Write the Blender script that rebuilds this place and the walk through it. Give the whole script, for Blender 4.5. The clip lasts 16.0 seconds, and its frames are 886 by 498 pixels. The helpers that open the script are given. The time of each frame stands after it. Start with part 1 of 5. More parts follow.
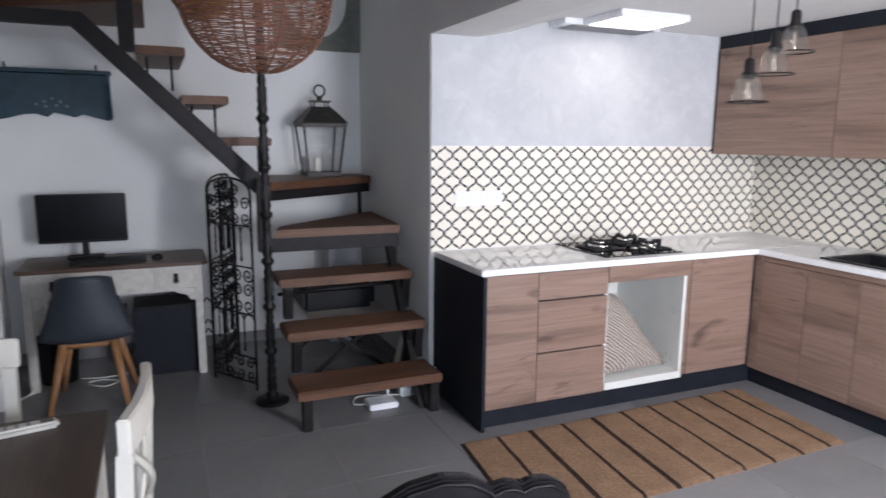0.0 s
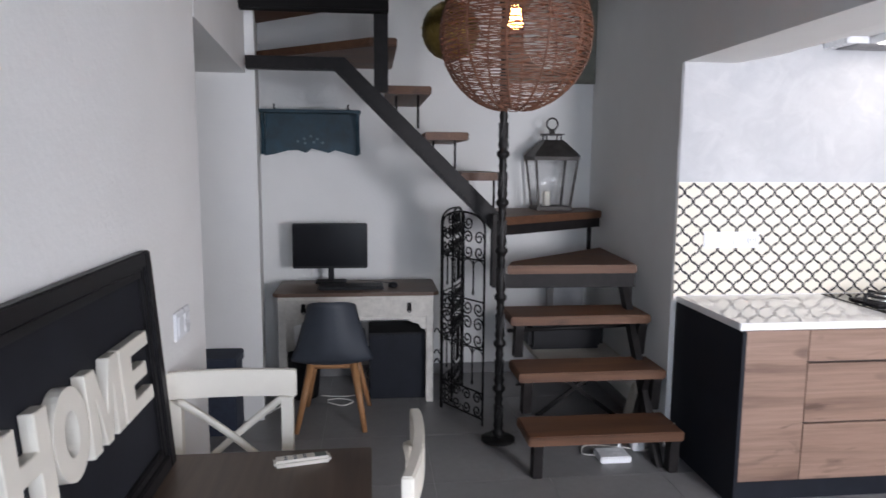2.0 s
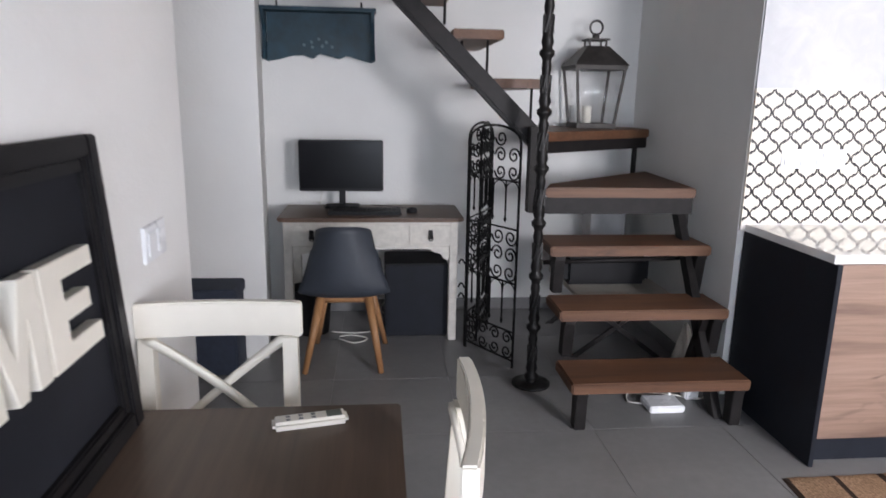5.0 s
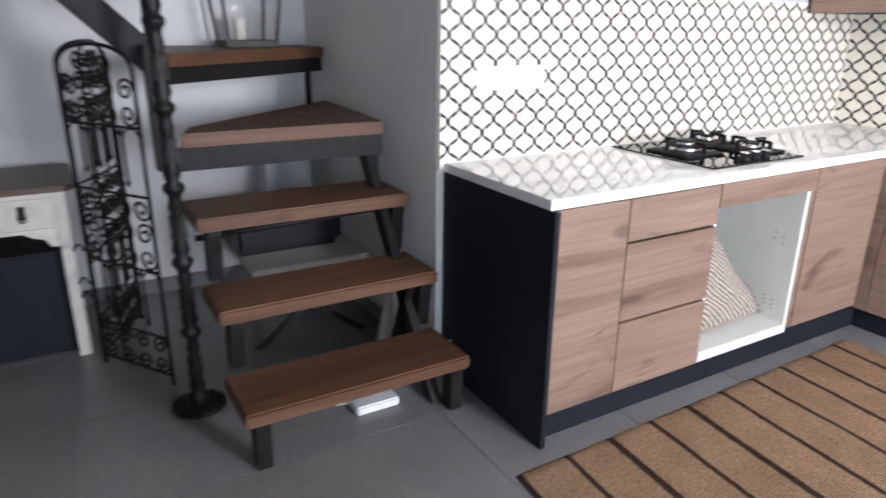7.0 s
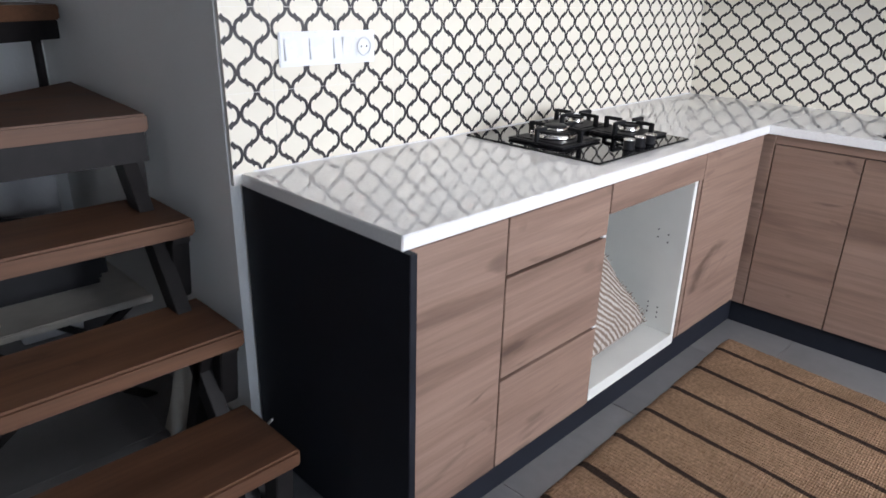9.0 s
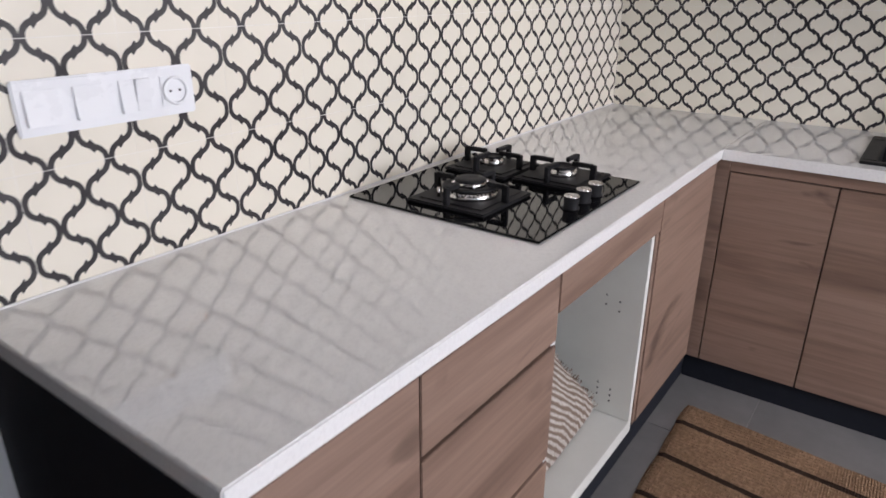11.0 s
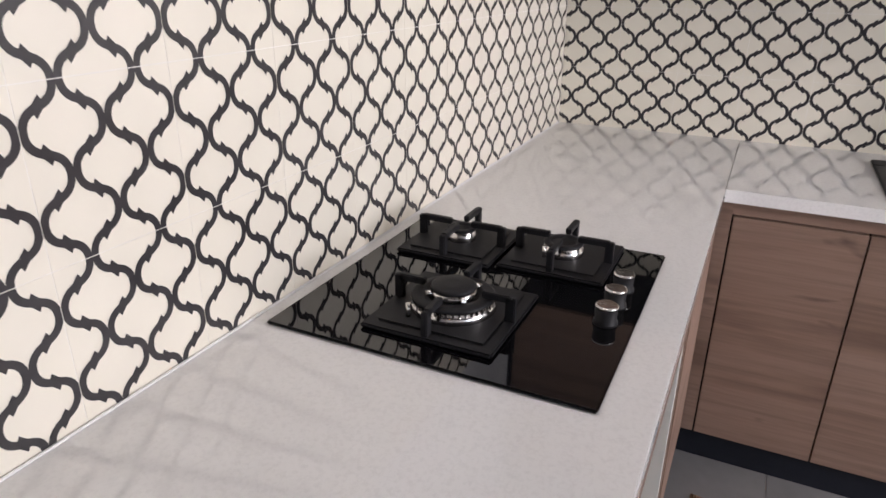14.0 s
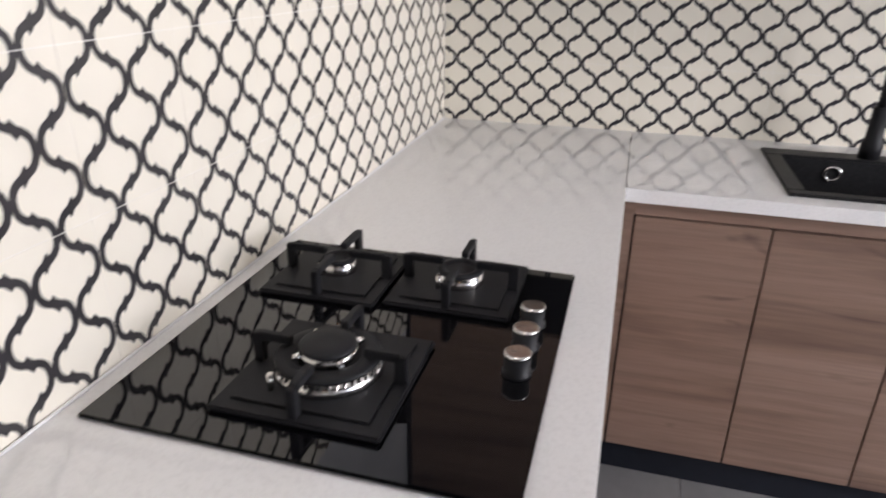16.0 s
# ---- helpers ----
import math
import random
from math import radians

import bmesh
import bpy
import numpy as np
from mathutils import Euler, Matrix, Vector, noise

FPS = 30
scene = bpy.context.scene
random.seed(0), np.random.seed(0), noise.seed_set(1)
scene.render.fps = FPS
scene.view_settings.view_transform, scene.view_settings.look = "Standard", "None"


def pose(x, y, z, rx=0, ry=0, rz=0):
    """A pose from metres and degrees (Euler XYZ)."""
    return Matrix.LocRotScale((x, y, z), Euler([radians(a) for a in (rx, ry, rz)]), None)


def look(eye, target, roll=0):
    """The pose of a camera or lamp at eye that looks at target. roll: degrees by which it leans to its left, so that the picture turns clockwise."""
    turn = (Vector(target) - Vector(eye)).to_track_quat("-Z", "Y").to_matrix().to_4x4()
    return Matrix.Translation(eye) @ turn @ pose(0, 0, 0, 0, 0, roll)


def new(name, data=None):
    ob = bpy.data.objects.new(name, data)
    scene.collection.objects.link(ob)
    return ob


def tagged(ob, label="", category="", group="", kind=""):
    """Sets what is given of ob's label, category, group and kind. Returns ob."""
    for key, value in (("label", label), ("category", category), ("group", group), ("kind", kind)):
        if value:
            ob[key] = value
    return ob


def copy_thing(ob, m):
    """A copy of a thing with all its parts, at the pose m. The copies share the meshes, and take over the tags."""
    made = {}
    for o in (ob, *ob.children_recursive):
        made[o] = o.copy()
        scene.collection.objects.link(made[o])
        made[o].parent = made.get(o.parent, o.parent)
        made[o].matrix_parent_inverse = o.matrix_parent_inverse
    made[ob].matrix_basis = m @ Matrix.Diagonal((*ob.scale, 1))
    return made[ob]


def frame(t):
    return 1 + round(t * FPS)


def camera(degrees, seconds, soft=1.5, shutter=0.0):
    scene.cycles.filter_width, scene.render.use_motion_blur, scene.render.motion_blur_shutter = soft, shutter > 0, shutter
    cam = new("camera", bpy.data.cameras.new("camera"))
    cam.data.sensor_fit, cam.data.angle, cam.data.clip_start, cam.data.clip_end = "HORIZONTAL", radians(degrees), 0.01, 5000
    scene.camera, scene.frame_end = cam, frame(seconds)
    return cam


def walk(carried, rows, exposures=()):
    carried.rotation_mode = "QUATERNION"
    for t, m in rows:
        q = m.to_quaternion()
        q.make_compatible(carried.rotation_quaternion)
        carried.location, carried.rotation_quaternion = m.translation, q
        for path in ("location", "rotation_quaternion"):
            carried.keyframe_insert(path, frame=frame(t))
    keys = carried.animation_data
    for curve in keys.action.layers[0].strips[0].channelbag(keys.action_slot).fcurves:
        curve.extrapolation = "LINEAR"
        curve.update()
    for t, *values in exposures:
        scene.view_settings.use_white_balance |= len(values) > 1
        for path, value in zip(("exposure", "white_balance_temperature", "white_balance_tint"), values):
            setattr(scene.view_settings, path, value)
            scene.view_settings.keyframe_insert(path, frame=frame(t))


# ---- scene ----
cam = camera(67.5, 16.0, shutter=0.5)
PATH = [
    (0, (0.258, 0.15, 1.538), (1.042, 1.96, 1.206), 0.5),
    (0.5, (0.237, 0.178, 1.538), (0.838, 2.056, 1.203), -0.2),
    (1, (0.194, 0.205, 1.545), (0.657, 2.121, 1.207), 0.2),
    (1.5, (0.152, 0.267, 1.565), (0.508, 2.215, 1.281), -0.1),
    (2, (0.094, 0.337, 1.583), (0.31, 2.308, 1.325), 0.4),
    (2.5, (0.051, 0.385, 1.607), (0.208, 2.367, 1.388), 0.5),
    (3, (0.021, 0.412, 1.659), (0.133, 2.408, 1.587), 0.3),
    (3.2, (0.014, 0.421, 1.672), (0.12, 2.418, 1.653), 0.4),
    (5.3, (0.067, 0.93, 1.404), (0.305, 2.862, 0.93), 1.2),
    (5.5, (0.095, 1.0, 1.402), (0.418, 2.916, 0.929), 0.9),
    (6, (0.155, 1.178, 1.395), (0.738, 3.01, 0.85), 1.4),
    (6.5, (0.302, 1.389, 1.365), (1.084, 3.141, 0.802), -0.1),
    (7, (0.49, 1.606, 1.369), (1.455, 3.236, 0.726), 0.7),
    (7.5, (0.685, 1.84, 1.362), (1.884, 3.323, 0.758), 0.8),
    (8, (0.815, 2.007, 1.325), (2.122, 3.339, 0.607), 1.0),
    (8.2, (0.82, 2.035, 1.294), (2.134, 3.358, 0.57), 1.2),
    (10.3, (1.268, 2.468, 1.393), (2.701, 3.642, 0.641), 1.5),
    (10.5, (1.309, 2.506, 1.385), (2.778, 3.634, 0.631), 1.4),
    (11, (1.45, 2.599, 1.363), (2.951, 3.69, 0.618), 0.3),
    (11.5, (1.605, 2.731, 1.37), (3.075, 3.854, 0.608), 1.3),
    (12, (1.711, 2.888, 1.379), (3.252, 3.893, 0.595), 1.2),
    (12.5, (1.772, 2.991, 1.372), (3.377, 3.863, 0.559), 0.9),
    (13, (1.786, 3.023, 1.407), (3.431, 3.884, 0.664), 0.9),
    (13.5, (1.812, 3.039, 1.419), (3.486, 3.871, 0.709), 0.7),
    (14, (1.864, 3.056, 1.39), (3.528, 3.85, 0.617), 0.5),
    (14.5, (1.946, 3.075, 1.378), (3.572, 3.944, 0.602), 0.3),
    (15, (2.013, 3.116, 1.354), (3.65, 3.897, 0.511), 0.7),
    (15.5, (2.054, 3.148, 1.347), (3.74, 3.781, 0.477), 1.2),
    (16, (2.079, 3.12, 1.372), (3.846, 3.612, 0.574), 0.7),
]
EXPOSURES = [(0, 0.27, 6250, 17), (2, 0.4, 6400, 17), (3.2, 0.44, 6750, 16), (5.3, 0.8, 6500, 17), (7, 0.75, 6300, 15), (8.2, 0.48, 6200, 14), (10.5, -0.1, 6400, 17), (12, -0.21, 6750, 21), (14, -0.05, 6750, 20), (15, -0.02, 6750, 20), (16, 0.13, 6600, 18)]
walk(cam, [(t, look(eye, target, roll)) for t, eye, target, roll in PATH], EXPOSURES)
LIVING_W, KITCHEN_W, STAIR_W, PANEL_W = 63.0, 134.0, 38.0, 1.8

# ---- world and light ----
world = bpy.data.worlds.new("sky")
scene.world = world
world.use_nodes = True
_wn = world.node_tree.nodes
_sky = _wn.new("ShaderNodeTexSky")
_sky.sky_type, _sky.sun_disc = "NISHITA", False
_sky.sun_elevation, _sky.sun_rotation = radians(50), radians(20)
world.node_tree.links.new(_sky.outputs[0], _wn["Background"].inputs[0])
_wn["Background"].inputs[1].default_value = 0.1

_sun = bpy.data.lights.new("sun", "SUN")
_sun.energy, _sun.angle, _sun.color = 3.0, radians(0.5), (1, 0.95, 0.88)
new("sun", _sun).matrix_world = look((3, 9, 12), (1, 2, 0))


KY = -0.6   # unseen kitchen window wall, set this near to brighten the kitchen


def area_lamp(name, eye, target, w, h, watts, color):
    d = bpy.data.lights.new(name, "AREA")
    d.shape, d.size, d.size_y, d.energy, d.color = "RECTANGLE", w, h, watts, color
    ob = new(name, d)
    ob.matrix_world = look(eye, target)
    return ob


area_lamp("window_light_living", (0.55, -1.72, 1.25), (0.55, 3, 1.25), 1.5, 2.0, LIVING_W, (0.76, 0.88, 1.0))
area_lamp("window_light_kitchen", (2.55, KY - 0.12, 1.5), (4.2, 3, 1.3), 1.05, 1.2, KITCHEN_W, (0.93, 0.96, 0.99))
area_lamp("ceiling_panel_light", (2.86, 3.38, 2.188), (2.86, 3.38, 0), 0.38, 0.3, PANEL_W, (1.0, 0.95, 0.86))
# lamp added to brighten the stairwell; no window is built up there
area_lamp("stairwell_fill_light", (-0.72, 4.75, 3.6), (3, 4.75, 3.0), 0.7, 0.9, STAIR_W, (0.95, 0.97, 1.0))

# ---- materials ----


class Mat:
    """A node material with a few shorthands."""

    def __init__(self, name, rough=0.5, metal=0.0, spec=0.5):
        self.m = bpy.data.materials.new(name)
        self.m.use_nodes = True
        self.t = self.m.node_tree
        self.b = self.t.nodes["Principled BSDF"]
        self.b.inputs["Roughness"].default_value = rough
        self.b.inputs["Metallic"].default_value = metal
        self.b.inputs["Specular IOR Level"].default_value = spec
        self.co = self.t.nodes.new("ShaderNodeTexCoord").outputs["Object"]

    def link(self, a, b):
        self.t.links.new(a, b)

    def spread(self, amount=7.0):
        """Shift the pattern from object to object."""
        info = self.t.nodes.new("ShaderNodeObjectInfo")
        mul = self.t.nodes.new("ShaderNodeVectorMath")
        mul.operation = "SCALE"
        mul.inputs[0].default_value = (amount, amount * 0.7, amount * 1.3)
        self.link(info.outputs["Random"], mul.inputs["Scale"])
        add = self.t.nodes.new("ShaderNodeVectorMath")
        self.link(self.co, add.inputs[0])
        self.link(mul.outputs[0], add.inputs[1])
        self.co = add.outputs[0]
        return info.outputs["Random"]

    def noise(self, scale, stretch=(1, 1, 1), detail=4.0, rough=0.6, distort=0.0):
        mp = self.t.nodes.new("ShaderNodeMapping")
        mp.inputs["Scale"].default_value = stretch
        self.link(self.co, mp.inputs[0])
        n = self.t.nodes.new("ShaderNodeTexNoise")
        n.inputs["Scale"].default_value, n.inputs["Detail"].default_value = scale, detail
        n.inputs["Roughness"].default_value, n.inputs["Distortion"].default_value = rough, distort
        self.link(mp.outputs[0], n.inputs[0])
        return n.outputs["Fac"]

    def ramp(self, fac, stops):
        r = self.t.nodes.new("ShaderNodeValToRGB")
        e = r.color_ramp.elements
        while len(e) < len(stops):
            e.new(0.5)
        for el, (p, c) in zip(e, stops):
            el.position, el.color = p, (*c, 1) if len(c) == 3 else c
        self.link(fac, r.inputs[0])
        return r.outputs[0]

    def mix(self, fac, a, b, mode="MIX"):
        x = self.t.nodes.new("ShaderNodeMix")
        x.data_type, x.blend_type = "RGBA", mode
        for s, v in ((x.inputs[0], fac), (x.inputs[6], a), (x.inputs[7], b)):
            if isinstance(v, (int, float)):
                s.default_value = v
            elif isinstance(v, tuple):
                s.default_value = (*v, 1)
            else:
                self.link(v, s)
        return x.outputs[2]

    def color(self, c):
        if isinstance(c, tuple):
            self.b.inputs["Base Color"].default_value = (*c, 1)
        else:
            self.link(c, self.b.inputs["Base Color"])
        return self

    def rough(self, fac, lo, hi):
        r = self.t.nodes.new("ShaderNodeMapRange")
        r.inputs["To Min"].default_value, r.inputs["To Max"].default_value = lo, hi
        self.link(fac, r.inputs[0])
        self.link(r.outputs[0], self.b.inputs["Roughness"])
        return self

    def bump(self, fac, strength=0.2, dist=0.002):
        b = self.t.nodes.new("ShaderNodeBump")
        b.inputs["Strength"].default_value, b.inputs["Distance"].default_value = strength, dist
        self.link(fac, b.inputs["Height"])
        self.link(b.outputs[0], self.b.inputs["Normal"])
        return self


def plain(name, c, rough=0.5, metal=0.0, vary=0.12, scale=9.0, bump=0.08):
    """A painted, plastic or metal surface with slight wear."""
    m = Mat(name, rough, metal, 0.2 if max(c) < 0.03 else 0.5)
    f = m.noise(scale, detail=6)
    lo = tuple(v * (1 - vary) for v in c)
    hi = tuple(min(1, v * (1 + vary)) for v in c)
    m.color(m.ramp(f, [(0.3, lo), (0.7, hi)]))
    m.rough(f, max(0.02, rough - 0.07), min(1, rough + 0.07))
    if bump:
        m.bump(m.noise(scale * 18, detail=3), bump, 0.001)
    return m.m


def plaster(name, c):
    m = Mat(name, 0.85, spec=0.25)
    big, mid = m.noise(1.3, detail=3), m.noise(7, detail=5)
    a = m.ramp(big, [(0.3, tuple(v * 0.93 for v in c)), (0.7, c)])
    m.color(m.mix(m.ramp(mid, [(0.35, (0, 0, 0)), (0.75, (0.25, 0.25, 0.25))]), a, tuple(v * 0.9 for v in c)))
    m.bump(m.mix(0.35, m.noise(5, detail=6), m.noise(60, detail=4)), 0.5, 0.008)
    return m.m


def timber(name, light, mid, dark, along, rough=0.45, scale=1.0, knots=True, gloss=0.4):
    """Wood with its grain along one axis: 0 x, 1 y, 2 z."""
    m = Mat(name, rough, spec=gloss)
    m.spread()
    s = [9.0, 9.0, 9.0]
    s[along] = 0.7
    s2 = [60.0, 60.0, 60.0]
    s2[along] = 2.0
    broad = m.noise(scale, tuple(s), 5, 0.6, 0.6)
    fine = m.noise(scale, tuple(s2), 4, 0.7)
    c = m.ramp(broad, [(0.28, dark), (0.47, mid), (0.72, light)])
    c = m.mix(m.ramp(fine, [(0.3, (0.38, 0.38, 0.38)), (0.6, (0, 0, 0))]), c, tuple(v * 0.62 for v in dark))
    if knots:
        s3 = [5.0, 5.0, 5.0]
        s3[along] = 1.6
        k = m.noise(scale * 1.3, tuple(s3), 3, 0.5, 1.5)
        c = m.mix(m.ramp(k, [(0.64, (0, 0, 0)), (0.74, (0.7, 0.7, 0.7))]), c, tuple(v * 0.5 for v in dark))
    m.color(c)
    m.rough(broad, rough - 0.08, rough + 0.1)
    m.bump(fine, 0.25, 0.001)
    return m.m


def concrete(name):
    m = Mat(name, 0.55, spec=0.35)
    big, mid, fine = m.noise(1.6, (1, 1, 1), 4, 0.6, 0.8), m.noise(6, (1, 1, 1.2), 7, 0.68, 1.2), m.noise(40, detail=5)
    a = m.ramp(big, [(0.3, (0.47, 0.485, 0.505)), (0.7, (0.58, 0.585, 0.595))])
    c = m.mix(m.ramp(mid, [(0.36, (0.32, 0.32, 0.32)), (0.62, (0, 0, 0))]), a, (0.4, 0.41, 0.43))
    c = m.mix(m.ramp(m.noise(3.5, detail=6, distort=2.0), [(0.54, (0, 0, 0)), (0.72, (0.32, 0.32, 0.32))]), c, (0.7, 0.695, 0.69))
    m.color(c)
    m.rough(mid, 0.4, 0.65)
    m.bump(m.mix(0.3, mid, fine), 0.3, 0.004)
    return m.m


def floor_stone(name):
    m = Mat(name, 0.4, spec=0.5)
    m.spread(11)
    big, fine = m.noise(1.7, detail=5, distort=0.5), m.noise(25, detail=6)
    a = m.ramp(big, [(0.3, (0.17, 0.166, 0.169)), (0.7, (0.242, 0.236, 0.236))])
    m.color(m.mix(m.ramp(fine, [(0.35, (0.3, 0.3, 0.3)), (0.7, (0, 0, 0))]), a, (0.15, 0.146, 0.147)))
    m.rough(big, 0.3, 0.48)
    m.bump(fine, 0.08, 0.001)
    return m.m


def woven(name, a, b, sx, sy, strength=0.6):
    """Coarse weave: two crossing waves over a mottled yarn colour."""
    m = Mat(name, 0.95, spec=0.1)
    yarn = m.noise(90, detail=3)
    mott = m.noise(6, detail=5)
    c = m.ramp(yarn, [(0.3, b), (0.65, a)])
    m.color(m.mix(m.ramp(mott, [(0.35, (0.4, 0.4, 0.4)), (0.65, (0, 0, 0))]), c, tuple(v * 0.7 for v in b)))
    hs = []
    for axis, s in (("X", sx), ("Y", sy)):
        w = m.t.nodes.new("ShaderNodeTexWave")
        w.bands_direction = axis
        w.inputs["Scale"].default_value, w.inputs["Distortion"].default_value = s, 1.2
        m.link(m.co, w.inputs[0])
        hs.append(w.outputs["Fac"])
    m.bump(m.mix(0.5, m.mix(0.5, hs[0], hs[1]), yarn), strength, 0.012)
    return m.m


def glassy(name, c=(1, 1, 1), gloss=0.07):
    """A thin clear pane: mostly see-through, with a faint mirror gloss."""
    m = Mat(name)
    m.t.nodes.remove(m.b)
    a, g_, x = (m.t.nodes.new("ShaderNodeBsdf" + k) for k in ("Transparent", "Glossy", "Principled"))
    m.t.nodes.remove(x)
    x = m.t.nodes.new("ShaderNodeMixShader")
    a.inputs[0].default_value = (*c, 1)
    g_.inputs["Roughness"].default_value = 0.03
    x.inputs[0].default_value = gloss
    m.link(a.outputs[0], x.inputs[1])
    m.link(g_.outputs[0], x.inputs[2])
    m.link(x.outputs[0], m.t.nodes["Material Output"].inputs[0])
    return m.m


def glow(name, c, strength):
    m = Mat(name)
    m.color(c)
    m.b.inputs["Emission Color"].default_value = (*c, 1)
    m.b.inputs["Emission Strength"].default_value = strength
    return m.m


WHITE = plaster("white_plaster", (0.81, 0.805, 0.79))
CEIL = plaster("ceiling_paint", (0.82, 0.82, 0.81))
CONCRETE = concrete("polished_cement")
STONE = floor_stone("grey_porcelain")
GROUT = plain("grey_grout", (0.36, 0.35, 0.34), 0.9)
OAK_X = timber("oak_veneer_x", (0.315, 0.212, 0.164), (0.258, 0.168, 0.127), (0.135, 0.083, 0.062), 0)
OAK_Y = timber("oak_veneer_y", (0.315, 0.212, 0.164), (0.258, 0.168, 0.127), (0.135, 0.083, 0.062), 1)
TREAD = timber("stair_wood", (0.18, 0.088, 0.046), (0.125, 0.057, 0.03), (0.07, 0.031, 0.017), 0, 0.5)
TREAD_Y = timber("stair_wood_y", (0.18, 0.088, 0.046), (0.125, 0.057, 0.03), (0.07, 0.031, 0.017), 1, 0.5)
TABLE = timber("table_wood", (0.13, 0.085, 0.06), (0.1, 0.064, 0.045), (0.065, 0.042, 0.03), 1, 0.36, knots=False)
DESK_TOP = timber("desk_top_wood", (0.16, 0.1, 0.07), (0.12, 0.072, 0.05), (0.08, 0.047, 0.032), 0, 0.4, knots=False)
BEECH = timber("beech", (0.42, 0.22, 0.1), (0.36, 0.18, 0.08), (0.28, 0.13, 0.055), 2, 0.45, knots=False)
BEAM = timber("black_beam", (0.022, 0.02, 0.02), (0.015, 0.014, 0.014), (0.009, 0.008, 0.008), 0, 0.7, knots=False, gloss=0.1)
BLACK = plain("black_laminate", (0.012, 0.014, 0.02), 0.55, vary=0.2)
IRON = plain("dark_steel", (0.016, 0.014, 0.014), 0.5, 0.1, 0.3, 14, 0.15)
CAST = plain("cast_iron", (0.02, 0.019, 0.019), 0.4, 0.5, 0.3, 30, 0.25)
COUNTER = Mat("white_quartz", 0.05, spec=0.88)
_f = COUNTER.noise(160, detail=2)
COUNTER.color(COUNTER.ramp(_f, [(0.3, (0.77, 0.765, 0.76)), (0.55, (0.83, 0.825, 0.82))]))
COUNTER.rough(COUNTER.noise(3, detail=2), 0.012, 0.022)
COUNTER = COUNTER.m
TILE = plain("cream_tile", (0.81, 0.76, 0.655), 0.2, 0, 0.03, 5, 0)
TILE_INK = plain("charcoal_glaze", (0.045, 0.042, 0.045), 0.22, 0, 0.15, 30, 0)
TILE_GROUT = plain("pale_grout", (0.82, 0.79, 0.74), 0.9)
WHITE_PLASTIC = plain("white_plastic", (0.82, 0.83, 0.85), 0.28, 0, 0.02, 8, 0)
WHITE_BOARD = plain("white_melamine", (0.72, 0.72, 0.68), 0.45, 0, 0.03)
WHITE_WOOD = plain("white_painted_wood", (0.78, 0.735, 0.65), 0.42, 0, 0.05, 6, 0.1)
WHITEWASH = plain("whitewashed_wood", (0.6, 0.57, 0.52), 0.6, 0, 0.14, 20, 0.3)
HOB_GLASS = Mat("black_glass", 0.03, spec=0.6).color((0.004, 0.004, 0.005)).m
HOB_IRON = plain("matt_black_enamel", (0.014, 0.014, 0.016), 0.5, 0, 0.2, 20, 0.1)
CHROME = plain("chrome", (0.72, 0.7, 0.68), 0.18, 1.0, 0.05, 20, 0)
GRANITE = plain("black_composite", (0.014, 0.014, 0.015), 0.45, 0, 0.4, 120, 0.15)
CHARCOAL = plain("charcoal_plastic", (0.035, 0.042, 0.055), 0.55, 0, 0.12, 6, 0.05)
NAVY = plain("navy_fabric", (0.025, 0.033, 0.055), 0.8, 0, 0.2, 40, 0.3)
TEAL = plain("teal_paint", (0.009, 0.038, 0.058), 0.5, 0, 0.35, 12, 0.2)
PALE_DOT = plain("pale_paint", (0.1, 0.15, 0.17), 0.6)
SCREEN = plain("black_screen", (0.008, 0.008, 0.01), 0.22, 0, 0.1, 4, 0)
BLACK_PLASTIC = plain("black_plastic", (0.014, 0.014, 0.016), 0.5)
BOARD_BLACK = plain("chalkboard", (0.014, 0.015, 0.02), 0.6, 0, 0.3, 5, 0.1)
FRAME_BLACK = plain("black_frame_paint", (0.012, 0.011, 0.012), 0.4, 0, 0.3, 20, 0.2)
RATTAN = plain("rattan", (0.15, 0.066, 0.038), 0.6, 0, 0.3, 40, 0.3)
BRASS = plain("old_brass", (0.3, 0.22, 0.07), 0.35, 1.0, 0.3, 40, 0.3)
LANTERN = plain("aged_zinc", (0.05, 0.045, 0.042), 0.55, 0.5, 0.35, 15, 0.3)
GLASS = glassy("clear_glass")
SMOKE = glassy("clear_smoked_glass", (0.95, 0.94, 0.92), 0.1)
BULB = glow("filament", (1.0, 0.42, 0.12), 32.0)
BULB_OFF = plain("dim_filament", (0.6, 0.5, 0.35), 0.3, 0.5)
JUTE = woven("jute", (0.41, 0.26, 0.165), (0.21, 0.128, 0.076), 22, 40, 1.0)
JUTE_DARK = woven("dark_jute", (0.05, 0.033, 0.025), (0.028, 0.018, 0.014), 22, 40, 0.7)
CABLE = plain("white_cable", (0.75, 0.74, 0.7), 0.5)
CANVAS = plain("olive_canvas", (0.16, 0.165, 0.14), 0.85, 0, 0.25, 12, 0.3)
CANVAS_PALE = plain("pale_canvas_paint", (0.62, 0.63, 0.6), 0.85, 0, 0.1, 9, 0.2)
BEIGE = plain("pale_board", (0.5, 0.47, 0.42), 0.7)
CANDLE = plain("wax", (0.8, 0.77, 0.68), 0.6)

